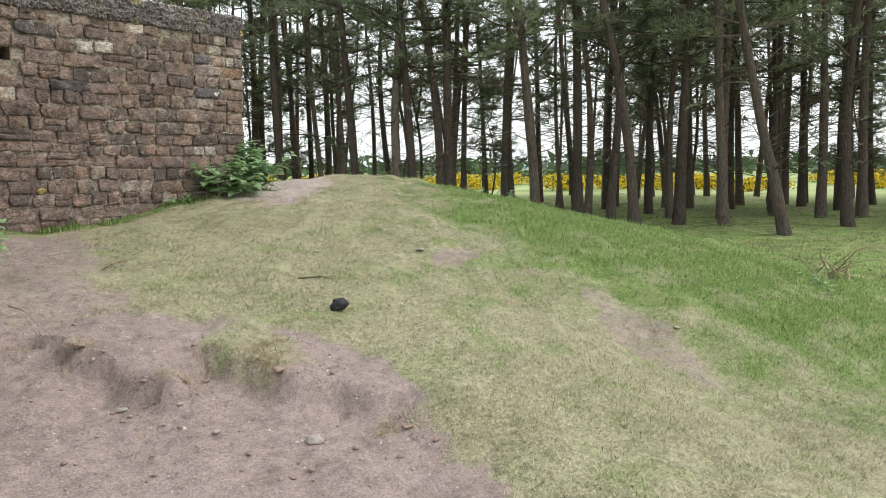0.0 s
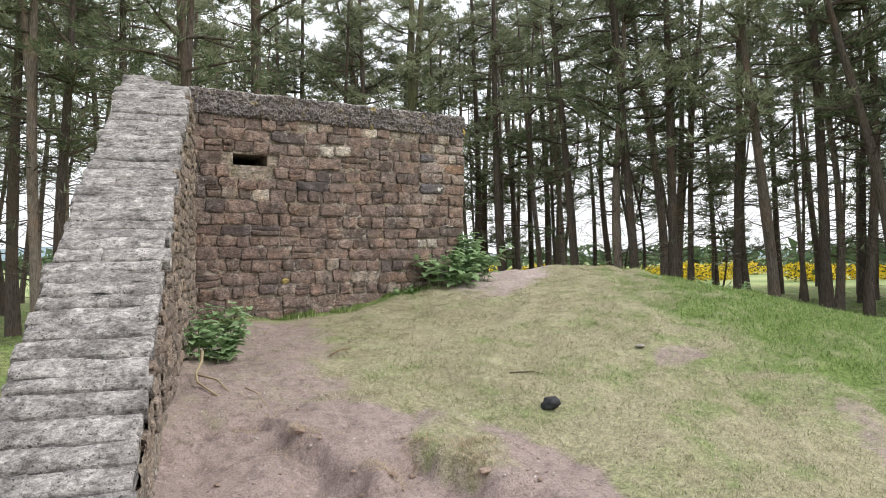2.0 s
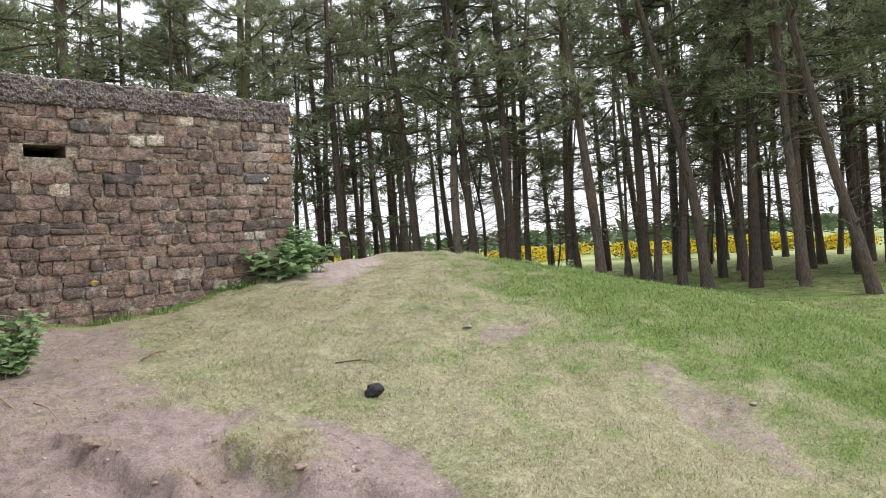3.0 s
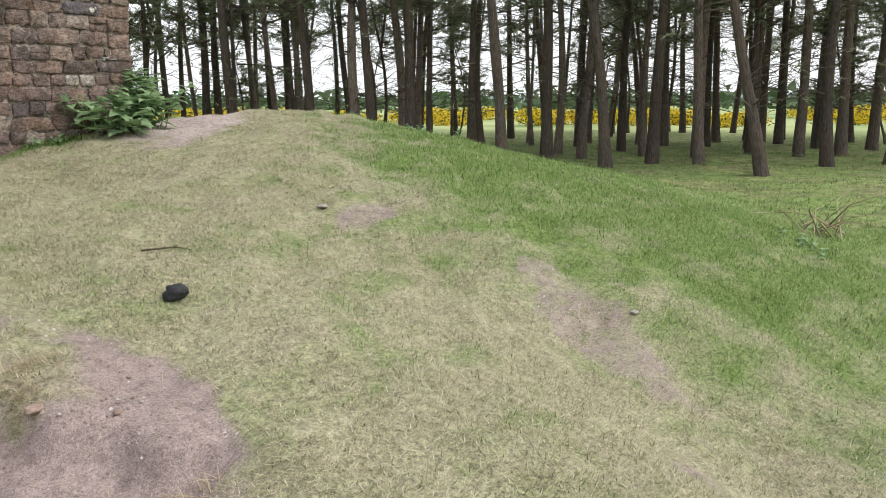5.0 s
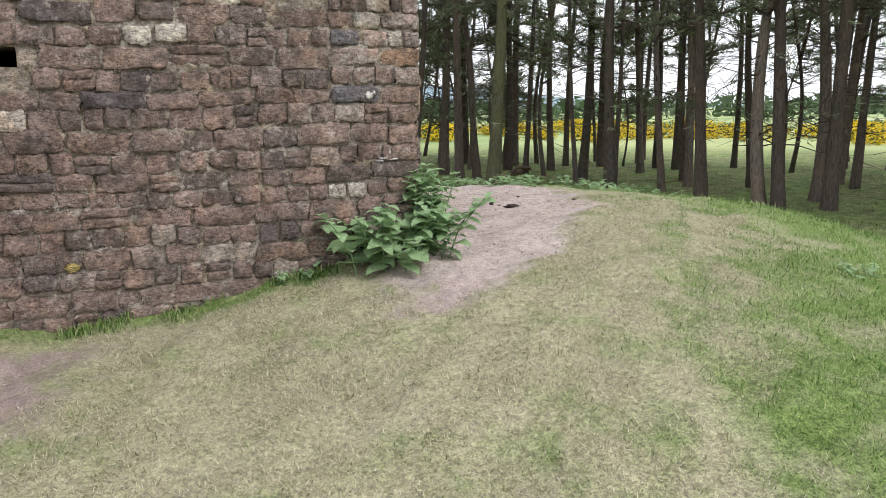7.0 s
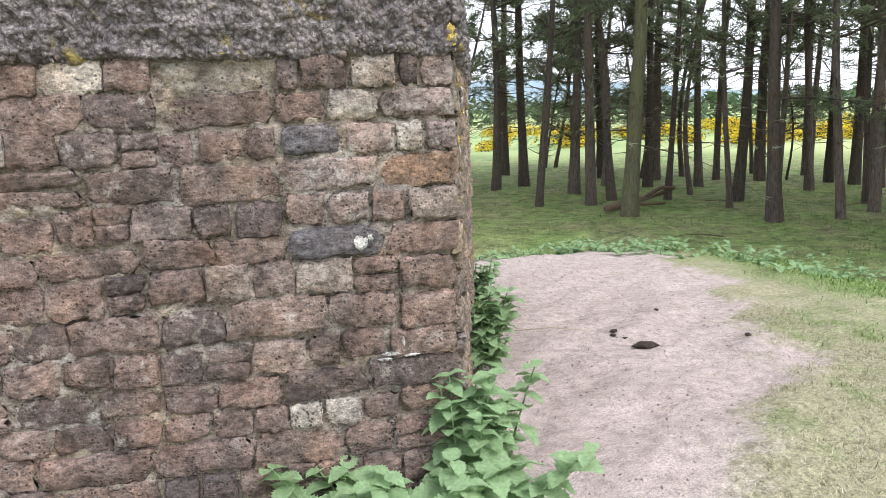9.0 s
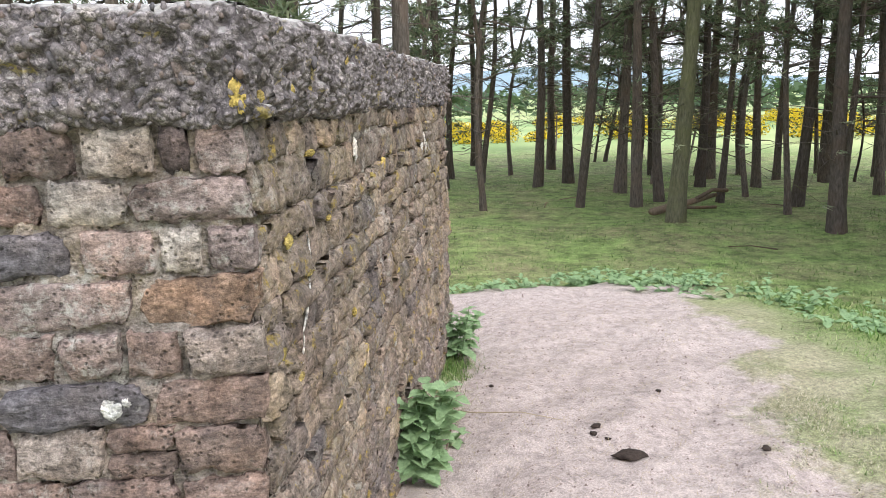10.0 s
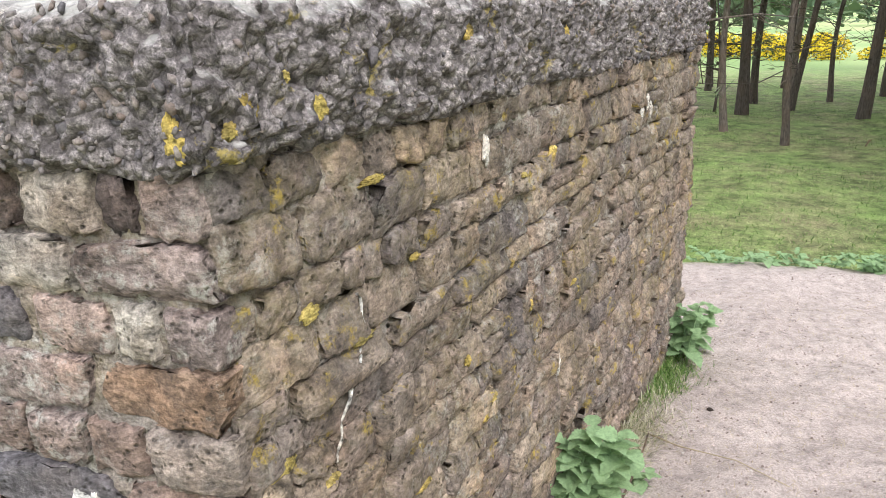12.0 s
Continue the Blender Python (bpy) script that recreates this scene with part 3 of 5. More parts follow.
def build_shelter():
    """The masonry shelter: four walls with thickness, one firing slot, and a slab roof."""
    front = empty("wall_front")
    tagged(front, "front wall of coursed brown sandstone rubble with a small firing slot", "wall", kind="structure")
    x0, x1, z0, z1 = SLOT
    me = bpy.data.meshes.new("mortar")
    bm = bmesh.new()

    def block(a, b, c, d):
        vs = [bm.verts.new(v) for v in ((a, 0, c), (b, 0, c), (b, WT, c), (a, WT, c), (a, 0, d), (b, 0, d), (b, WT, d), (a, WT, d))]
        for f in ((0, 1, 5, 4), (1, 2, 6, 5), (2, 3, 7, 6), (3, 0, 4, 7), (4, 5, 6, 7), (3, 2, 1, 0)):
            bm.faces.new([vs[i] for i in f])
    block(-A_LEN - 0.3, x0, -1.0, WALL_TOP + 0.02)
    block(x1, -0.004, -1.0, WALL_TOP + 0.02)
    block(x0, x1, -1.0, z0)
    block(x0, x1, z1, WALL_TOP + 0.02)
    bm.to_mesh(me)
    bm.free()
    me.materials.append(M_MORTAR)
    part("mortar", me, front, label="pale crumbling lime mortar")
    part("mortar_face", mortar_face((-A_LEN, 0, 0), (1, 0, 0), A_LEN - 0.004, -0.8, WALL_TOP + 0.02, 51, (SLOT[0] + A_LEN, SLOT[1] + A_LEN, SLOT[2], SLOT[3])), front)
    side = empty("wall_side")
    tagged(side, "side wall of brown sandstone rubble spotted with yellow lichen", "wall", kind="structure")
    nrm = Vector((E_DIR.y, -E_DIR.x, 0))
    q = [Vector((0, 0, 0)), E_END, E_END - nrm * WT, -nrm * WT + E_DIR * 0.35]
    part("mortar", prism("mortar", [(v.x, v.y) for v in q], -1.0, WALL_TOP + 0.02, M_MORTAR), side)
    part("mortar_face", mortar_face((0, 0, 0), E_DIR, E_LEN, -0.6, WALL_TOP + 0.02, 57, flush=0.0), side)
    back = new("wall_back", prism("wall_back", [(E_END.x, E_END.y), (BACK_L.x, BACK_L.y), (BACK_L.x, BACK_L.y - WT), (E_END.x - WT, E_END.y - WT)], -1.8, WALL_TOP + 0.01, M_MORTAR))
    tagged(back, "plain rear wall of the stone shelter", "wall", kind="structure")
    left = new("wall_left", prism("wall_left", [(BACK_L.x, BACK_L.y - WT), (-A_LEN - 0.3, 0.0 + WT), (-A_LEN + 0.15, WT), (BACK_L.x + WT, BACK_L.y - WT)][::1], -1.8, WALL_TOP + 0.01, M_MORTAR))
    tagged(left, "plain far wall of the stone shelter", "wall", kind="structure")
    return front, side


front, side = build_shelter()


def build_slab():
    """Roof slab of pebbly concrete: ragged weathered edges with stones standing out of it."""
    slab = empty("roof_slab")
    tagged(slab, "weathered pebble-aggregate concrete roof slab with lichen", "roof", kind="structure")
    nrm = Vector((E_DIR.y, -E_DIR.x, 0))
    oh = 0.045
    c0 = Vector((-A_LEN - 0.06, -oh, 0))
    c1 = Vector((oh * 0.9, -oh, 0))
    c2 = E_END + nrm * oh + E_DIR * 0.05
    c3 = BACK_L + Vector((0, 0.05, 0))
    corners = [c0, c1, c2, c3]
    rnd = random.Random(4)
    verts = []

    def face_relief(p, z):
        a = Vector((p.x, p.y, z))
        return noise.noise(a * 3) * 0.02 + noise.noise(a * 15) * 0.022 + noise.noise(a * 33) * 0.020 + noise.noise(a * 68) * 0.013 - abs(noise.noise(a * 22)) * 0.035 + 0.010
    levels = [1.575, 1.585] + [1.597 + 0.0106 * k for k in range(22)] + [1.832, 1.840, 1.845, 1.848, 1.85]
    inset = [0.05, 0.012, 0.003] + [0.0] * 20 + [0.004, 0.010, 0.022, 0.045, 0.09, 0.20]
    ring = []
    for a, b, n in ((c0, c1, 360), (c1, c2, 420), (c2, c3, 24), (c3, c0, 24)):
        o = Vector(((b - a).y, -(b - a).x, 0)).normalized()
        for i in range(n):
            ring.append((a.lerp(b, i / n), o))
    N = len(ring)
    for i, (p, o) in enumerate(ring):
        if ring[i - 1][1] != o:
            ring[i] = (p, (ring[i - 1][1] + o).normalized())
    for k, (z, ins) in enumerate(zip(levels, inset)):
        for p, o in ring:
            n1 = face_relief(p, z)
            low = max(0.0, (1.66 - z) / 0.09)
            n1 -= low * 0.035 * max(0.0, noise.noise((p.x * 4.5, p.y * 4.5, 1.0)) + 0.35 * noise.noise((p.x * 18, p.y * 18, 1.0)))   # spalled lower edge
            dz = (noise.noise((p.x * 5, p.y * 5, 3.0)) * 0.03 + noise.noise((p.x * 17, p.y * 17, 3.0)) * 0.018 + noise.noise((p.x * 41, p.y * 41, 3.0)) * 0.010) * max(0.0, 1 - k / 5) if k < 5 else noise.noise((p.x * 6, p.y * 6, 7.0)) * 0.010 * (0 if k > len(levels) - 2 else 1)
            v = p + o * (n1 - ins)
            verts.append((v.x, v.y, z + dz))
    faces = []
    for k in range(len(levels) - 1):
        for i in range(N):
            j = (i + 1) % N
            faces.append((k * N + i, k * N + j, (k + 1) * N + j, (k + 1) * N + i))
    faces.append(tuple(reversed(range(N))))
    faces.append(tuple((len(levels) - 1) * N + i for i in range(N)))
    part("concrete", mesh_from("concrete", verts, faces, M_CONC, True), slab)
    # pebbles standing out of the two visible edges
    base = [Vector(v) for v in ((0, 0, 1), (0.894, 0, 0.447), (0.276, 0.851, 0.447), (-0.724, 0.526, 0.447), (-0.724, -0.526, 0.447), (0.276, -0.851, 0.447),
                                (0.724, 0.526, -0.447), (-0.276, 0.851, -0.447), (-0.894, 0, -0.447), (-0.276, -0.851, -0.447), (0.724, -0.526, -0.447), (0, 0, -1))]
    tri = [(0, 1, 2), (0, 2, 3), (0, 3, 4), (0, 4, 5), (0, 5, 1), (1, 6, 2), (2, 7, 3), (3, 8, 4), (4, 9, 5), (5, 10, 1),
           (6, 7, 2), (7, 8, 3), (8, 9, 4), (9, 10, 5), (10, 6, 1), (11, 7, 6), (11, 8, 7), (11, 9, 8), (11, 10, 9), (11, 6, 10)]
    pv, pf = [], []
    for a, b, n in ((c0, c1, 2300), (c1, c2, 2700)):
        o = Vector(((b - a).y, -(b - a).x, 0)).normalized()
        for _ in range(n):
            f = rnd.random()
            z = rnd.uniform(1.585, 1.835)
            p = a.lerp(b, f)
            if noise.noise((p.x * 1.6, p.y * 1.6, z * 5)) + rnd.uniform(-0.45, 0.25) < 0.0:
                continue
            rad = rnd.uniform(0.004, 0.009) if rnd.random() < 0.88 else rnd.uniform(0.009, 0.02)
            c = p + Vector((0, 0, z)) + o * (rad * rnd.uniform(-1.0, -0.1) + face_relief(p, z))
            rot = Euler((rnd.uniform(0, 6), rnd.uniform(0, 6), rnd.uniform(0, 6))).to_matrix()
            sc = Vector((rad * rnd.uniform(0.9, 1.9), rad * rnd.uniform(0.7, 1.2), rad * rnd.uniform(0.5, 0.9)))
            k = len(pv)
            for v in base:
                g = 1 + 0.3 * rnd.uniform(-1, 1)
                pv.append(c + rot @ Vector((v.x * sc.x * g, v.y * sc.y * g, v.z * sc.z * g)))
            pf += [(k + i, k + j, k + l) for i, j, l in tri]
    st = part("pebbles", fast_mesh("pebbles", [tuple(v) for v in pv], pf, M_PEBBLE, True), slab, label="rounded pebbles standing out of the concrete")
    st["kind"] = "stuff"
    return slab


slab = build_slab()


# ---- wing wall ----
W_WIDE = 0.54
W_DIR = Vector((-WING_K, -1, 0)).normalized()
W_LEFT = Vector((W_DIR.y, -W_DIR.x, 0))       # away from the face, towards the woods


def wing_top(y):
    return 1.60 if y > -0.85 else 1.60 - 0.633 * (-y - 0.85)


def build_wing():
    wing = empty("wall_wing")
    tagged(wing, "sloping wing wall of thin weathered sandstone with lichened grey capstones", "wall", kind="structure")
    verts, faces = [], []
    ys = [0.3, -0.85, -5.7]
    for y in ys:
        p = Vector((WING_A + WING_K * y, y, 0))
        for off in (0.0, W_WIDE):
            q = p + W_LEFT * off
            verts += [(q.x, q.y, -2.0), (q.x, q.y, wing_top(y) - 0.05)]
    for k in range(len(ys) - 1):
        a, b = 4 * k, 4 * k + 4
        faces += [(a, b, b + 1, a + 1), (a + 2, a + 3, b + 3, b + 2), (a + 1, b + 1, b + 3, a + 3), (a, a + 2, b + 2, b)]
    faces += [(0, 1, 3, 2), (8, 10, 11, 9)]
    part("mortar", mesh_from("mortar", verts, faces, M_MORTAR), wing)
    y0 = -5.7
    part("mortar_face", mortar_face((WING_A + WING_K * y0, y0, 0), -W_DIR, 5.88, -1.7, 1.6, 63, None, lambda q: np.minimum(1.55, 1.60 - 0.633 * (4.85 - q * 0.9677) - 0.05)), wing)
    return wing


wing = build_wing()


# ---- pines ----
def tube(verts, faces, pts, radii, sides, seed=0.0, lump=0.0):
    """A tapered limb along pts, added to verts and faces (quads)."""
    start = len(verts)
    n = len(pts)
    for i, (p, r) in enumerate(zip(pts, radii)):
        t = (pts[min(i + 1, n - 1)] - pts[max(i - 1, 0)]).normalized()
        a = t.orthogonal().normalized() if abs(t.z) < 0.9 else (Vector((1, 0, 0)) - t * t.x).normalized()
        b = t.cross(a)
        for k in range(sides):
            f = 6.28318 * k / sides
            rr = r * (1 + lump * noise.noise((math.cos(f) * 1.5 + seed, math.sin(f) * 1.5, i * 0.6)))
            verts.append(p + (a * math.cos(f) + b * math.sin(f)) * rr)
    for i in range(n - 1):
        for k in range(sides):
            k2 = (k + 1) % sides
            a, b = start + i * sides, start + (i + 1) * sides
            faces.append((a + k, a + k2, b + k2, b + k))


def tuft(r, out, c, d, size, n):
    """A spray of needles at c, pointing about d, as thin triangles."""
    for _ in range(n):
        v = (d + Vector((r.gauss(0, 0.75), r.gauss(0, 0.75), r.gauss(0.1, 0.55)))).normalized()
        w = v.cross(Vector((r.gauss(0, 1), r.gauss(0, 1), r.gauss(0, 1)))).normalized() * size * 0.075
        o = c + Vector((r.gauss(0, 0.22), r.gauss(0, 0.22), r.gauss(0, 0.12))) * size
        out += [o - w, o + w, o + v * size * r.uniform(0.7, 1.25)]


def pine_meshes(seed, height=12.0, radius=0.24, live=5.2, lean=0.03, bark=None, fork=False, dense=1.0, bend=0.2, needles=None, tn=8):
    r = random.Random(seed)
    tv, tf = [], []
    n = 16
    sx, sy = r.uniform(-1, 1), r.uniform(-1, 1)
    axis_pts = []
    for i in range(n):
        h = height * (i / (n - 1)) ** 1.15
        k = h / height
        axis_pts.append(Vector((lean * h + bend * sx * math.sin(k * 5 + sy), lean * 0.4 * h + bend * sy * math.sin(k * 4 + sx), h - 0.25 if i == 0 else h)))
    radii = [radius * (1.0 - 0.78 * (i / (n - 1)) ** 1.1) * (1.35 if i == 0 else 1.1 if i == 1 else 1.0) for i in range(n)]
    tube(tv, tf, axis_pts, radii, 12, seed, 0.22)

    def at(h):
        for a, b in zip(axis_pts, axis_pts[1:]):
            if b.z >= h:
                return a.lerp(b, (h - a.z) / (b.z - a.z))
        return axis_pts[-1]
    bv, bf, nv = [], [], []
    if fork:
        p0 = at(height * 0.42)
        pts = [p0 + Vector((0.9 * k ** 0.8 * sx, 0.9 * k ** 0.8 * sy, k * height * 0.5)) for k in (0, 0.15, 0.35, 0.6, 0.85, 1.0)]
        tube(tv, tf, pts, [radius * 0.7 * (1 - 0.7 * k) for k in (0, 0.15, 0.35, 0.6, 0.85, 1.0)], 9, seed, 0.2)
    # bare dead branches low down
    for _ in range(r.randint(26, 36) if dense > 0.5 else r.randint(12, 18)):
        h = r.uniform(1.6, live + 1.5)
        a = r.uniform(0, 6.283)
        d = Vector((math.cos(a), math.sin(a), r.uniform(-0.15, 0.45)))
        L = r.uniform(0.3, 1.1) if r.random() < 0.55 else r.uniform(1.2, 2.8)
        p = at(h)
        pts = [p]
        for k in range(4):
            d = (d + Vector((r.gauss(0, 0.2), r.gauss(0, 0.2), r.gauss(0.0, 0.18)))).normalized()
            pts.append(pts[-1] + d * L / 4)
        tube(bv, bf, pts, [0.024, 0.017, 0.011, 0.007, 0.003], 3)
        if L > 1.2:
            for q in pts[2:]:
                e = (d + Vector((r.gauss(0, 0.8), r.gauss(0, 0.8), r.gauss(0, 0.5)))).normalized() * L * 0.35
                tube(bv, bf, [q, q + e], [0.009, 0.003], 3)
                if r.random() < 0.25 * dense:
                    tuft(r, nv, q + e, e.normalized(), 0.22, 7)
    # live limbs
    for _ in range(int(29 * dense)):
        h = live + (height - live) * r.random() ** 0.85
        k = max(0.0, (h - live) / (height - live))
        a = r.uniform(0, 6.283)
        L = (2.7 - 1.7 * k) * r.uniform(0.6, 1.15)
        d = Vector((math.cos(a), math.sin(a), r.uniform(0.0, 0.5) - 0.15))
        p = at(min(h, height * 0.985))
        pts = [p]
        for q in range(5):
            d = (d + Vector((r.gauss(0, 0.16), r.gauss(0, 0.16), r.gauss(0.03, 0.12)))).normalized()
            pts.append(pts[-1] + d * L / 5)
        tube(bv, bf, pts, [0.05 * (1 - 0.6 * k), 0.04, 0.03, 0.02, 0.012, 0.005], 4)
        for q in range(1, 6):
            for _s in range(r.randint(1, 3)):
                e = (d * 0.6 + Vector((r.gauss(0, 0.7), r.gauss(0, 0.7), r.gauss(0.12, 0.3)))).normalized() * r.uniform(0.25, 0.75)
                tube(bv, bf, [pts[q], pts[q] + e], [0.012, 0.004], 3)
                for f in (0.55, 0.8, 1.0):
                    tuft(r, nv, pts[q] + e * f, e.normalized(), r.uniform(0.20, 0.30), tn)
    m_t = fast_mesh("trunk", [tuple(v) for v in tv], tf, bark or M_BARK, True)
    m_b = fast_mesh("limbwork", [tuple(v) for v in bv], bf, bark or M_BARK, True)
    m_n = fast_mesh("needles", [tuple(v) for v in nv], np.arange(len(nv)).reshape(-1, 3), needles or M_NEEDLE)
    return m_t, m_b, m_n


def make_pine(meshes, m, label, group="pine wood"):
    t = empty("pine_tree", m)
    for name, me in zip(("trunk", "limbwork", "needle_crown"), meshes):
        q = part(name, me, t)
        if name != "trunk":
            q["kind"] = "stuff"
    return tagged(t, label, "tree", group)


NP = M_NEEDLE_PALE
PINES = [
    pine_meshes(1, 16.0, 0.176, 5.0, 0.0, bend=0.15, needles=NP), pine_meshes(2, 14.7, 0.163, 4.4, 0.02, bend=0.38), pine_meshes(3, 16.6, 0.181, 5.6, -0.02, needles=NP),
    pine_meshes(4, 14.1, 0.142, 4.4, 0.04, bend=0.52), pine_meshes(5, 15.4, 0.163, 4.8, 0.01, fork=True, bend=0.33, needles=NP), pine_meshes(6, 13.4, 0.133, 4.2, -0.03, fork=True, bend=0.60),
]
PINE_GREEN = pine_meshes(7, 14.7, 0.205, 5.6, 0.0, M_BARK_GREEN, True, needles=NP)
THIN = [pine_meshes(11, 13.4, 0.12, 4.6, 0.03, dense=0.42, tn=7, bend=0.45), pine_meshes(12, 12.2, 0.095, 4.0, -0.04, dense=0.36, tn=7, bend=0.68), pine_meshes(13, 14.1, 0.135, 5.2, 0.06, dense=0.42, tn=7, bend=0.30), pine_meshes(14, 11.5, 0.10, 3.6, 0.02, dense=0.42, tn=7, bend=0.60, fork=True)]
LABELS = {
    0: "tall straight scots pine with rough grey-brown bark", 1: "scots pine leaning slightly with bare lower branches", 2: "stout scots pine with reddish-brown bark",
    3: "slender leaning scots pine with thin crown", 4: "forked scots pine with grey-brown trunk", 5: "small forked scots pine with drooping dead twigs",
    6: "pine with greenish algae-covered trunk and forked top",
}
# standing places of the pines: x, y, which kind, turn
NEAR = [
    (10.76, 13.77, 0, 0), (7.74, 15.81, 6, 40), (7.86, 19.1, 2, 80), (9.1, 19.9, 3, 160), (8.35, 22.1, 0, 200), (11.2, 22.1, 1, 20), (12.8, 24.7, 2, 300),
    (13.3, 22.1, 4, 100), (5.73, 24.4, 1, 250), (7.27, 24.8, 0, 30), (4.3, 26.1, 3, 90), (7.9, 30.3, 2, 10), (2.5, 25.1, 0, 60), (3.4, 28.3, 1, 100),
    (18.7, 23.5, 4, 33), (18.0, 21.4, 0, 75), (18.2, 20.2, 2, 140), (16.5, 17.5, 1, 190), (11.75, 10.9, 2, 210), (11.8, 8.25, 4, 0), (12.15, 8.7, 1, 120),
    (14.5, 10.0, 1, 310), (13.65, 8.45, 2, 50), (15.5, 13.4, 3, 280), (18.3, 11.5, 5, 10), (17.5, 8.9, 4, 130), (20.4, 10.1, 1, 77), (13.4, 4.8, 0, 90),
    (18.75, 6.3, 5, 222), (14.8, 2.5, 1, 290), (16.0, 4.8, 0, 170), (17.2, 3.9, 3, 60), (17.45, 1.9, 2, 240), (20.3, 1.5, 0, 310), (17.4, 0.4, 4, 20),
    (21.1, 4.4, 1, 15), (15.6, -1.66, 3, 180), (22.5, -1.0, 0, 50), (20.5, -4.0, 2, 100), (24.0, 8.0, 4, 0),
    (26.2, 3.1, 1, 0), (26.9, 1.9, 0, 90), (29.8, 1.4, 2, 180), (28.4, -0.4, 4, 20), (24.5, -3.2, 1, 240), (26.5, -5.0, 0, 60), (19.6, 2.9, 5, 20), (23.2, 0.6, 3, 130), (25.0, 4.6, 2, 15), (30.0, 4.2, 0, 0), (22.0, -6.5, 4, 200), (18.6, -3.1, 1, 40), (23.4, -2.2, 2, 300), (27.5, -2.4, 0, 10), (31.0, -1.2, 4, 70), (33.0, -3.0, 1, 0), (31.5, 2.6, 2, 222), (28.0, 6.0, 5, 99),
    (-4.6, 15.3, 0, 0), (-4.1, 11.7, 4, 100), (-3.5, 12.8, 1, 200), (-1.3, 9.3, 5, 20), (0.6, 11.0, 2, 110), (-6.2, 12.5, 3, 310), (-1.9, 14.0, 0, 60),
    (-8.5, 16.0, 2, 140), (-5.6, 18.0, 1, 10), (-7.0, 14.2, 5, 99), (-3.1, 20.0, 2, 50), (-2.3, 17.4, 3, 180), (-6.4, 21.5, 0, 230), (0.2, 18.5, 4, 222),
]
LEAN = {(14.8, 2.5): -8, (15.6, -1.66): -9, (13.4, 4.8): -4, (10.76, 13.77): -1.5, (11.75, 10.9): -4, (11.8, 8.25): -3, (17.4, 0.4): -2, (9.1, 19.9): -7, (17.45, 1.9): 3}
for x, y, k, a in NEAR:
    r = random.Random(int(x * 31 + y * 7))
    sc = r.uniform(0.88, 1.08)
    m = Matrix.Translation((x, y, float(land(x, y)))) @ Matrix.Rotation(radians(LEAN.get((x, y), r.uniform(-2.5, 2.5))), 4, Vector((0.755, 0.66, 0))) @ pose(0, 0, 0, 0, 0, a) @ Matrix.Diagonal((sc, sc, sc * r.uniform(0.95, 1.1), 1))
    make_pine(PINE_GREEN if k == 6 else PINES[k], m, LABELS[k])
# a low live branch with needles on the nearest pine beyond the corner
def low_branch(x, y, h):
    r = random.Random(91)
    z = float(land(x, y)) + h
    d = Vector((0.66, -0.75, 0.0))
    pts = [Vector((0, 0, 0)), d * 0.7 + Vector((0, 0, -0.02)), d * 1.3 + Vector((0, 0, -0.12)), d * 1.9 + Vector((0, 0, -0.3))]
    v, f, nv = [], [], []
    tube(v, f, pts, [0.03, 0.022, 0.014, 0.006], 5)
    for p in pts[1:]:
        for _ in range(9):
            e = (d * 0.5 + Vector((r.gauss(0, 0.5), r.gauss(0, 0.5), r.gauss(-0.35, 0.35)))).normalized() * r.uniform(0.2, 0.6)
            tube(v, f, [p, p + e], [0.007, 0.003], 3)
            for q in (0.5, 0.8, 1.0):
                tuft(r, nv, p + e * q, e.normalized(), 0.16, 9)
    t = empty("hanging_branch", Matrix.Translation((x, y, z)))
    part("bough", fast_mesh("bough", [tuple(q) for q in v], f, M_BARK, True), t)
    part("needle_spray", fast_mesh("needle_spray", [tuple(q) for q in nv], np.arange(len(nv)).reshape(-1, 3), M_NEEDLE), t)["kind"] = "stuff"
    tagged(t, "low drooping pine bough with grey-green needles on a trunk", "branch")


low_branch(10.76 + 0.10, 13.77 - 0.12, 3.05)
# the thinner stems farther into the wood
_r = random.Random(77)
_far = []
while len(_far) < 112:
    a = _r.uniform(-24, 100) if len(_far) < 100 else _r.uniform(72, 104)
    d = _r.uniform(22, 38) if a < 62 else _r.uniform(26, 44)
    x, y = -2 + d * math.sin(radians(a)), -3 + d * math.cos(radians(a))
    if all((x - q[0]) ** 2 + (y - q[1]) ** 2 > 2.2 for q in _far) and all((x - q[0]) ** 2 + (y - q[1]) ** 2 > 2.5 for q in NEAR):
        _far.append((x, y))
for i, (x, y) in enumerate(_far):
    sc = _r.uniform(0.85, 1.2)
    m = Matrix.Translation((x, y, float(land(x, y)))) @ pose(0, 0, 0, _r.gauss(0, 2.5), _r.gauss(0, 2.5), _r.uniform(0, 360)) @ Matrix.Diagonal((sc, sc, sc, 1))
    make_pine(THIN[i % 4] if _r.random() < 0.88 else PINES[i % 6], m, "thin pine stem deep in the plantation with sparse crown", "distant pines")


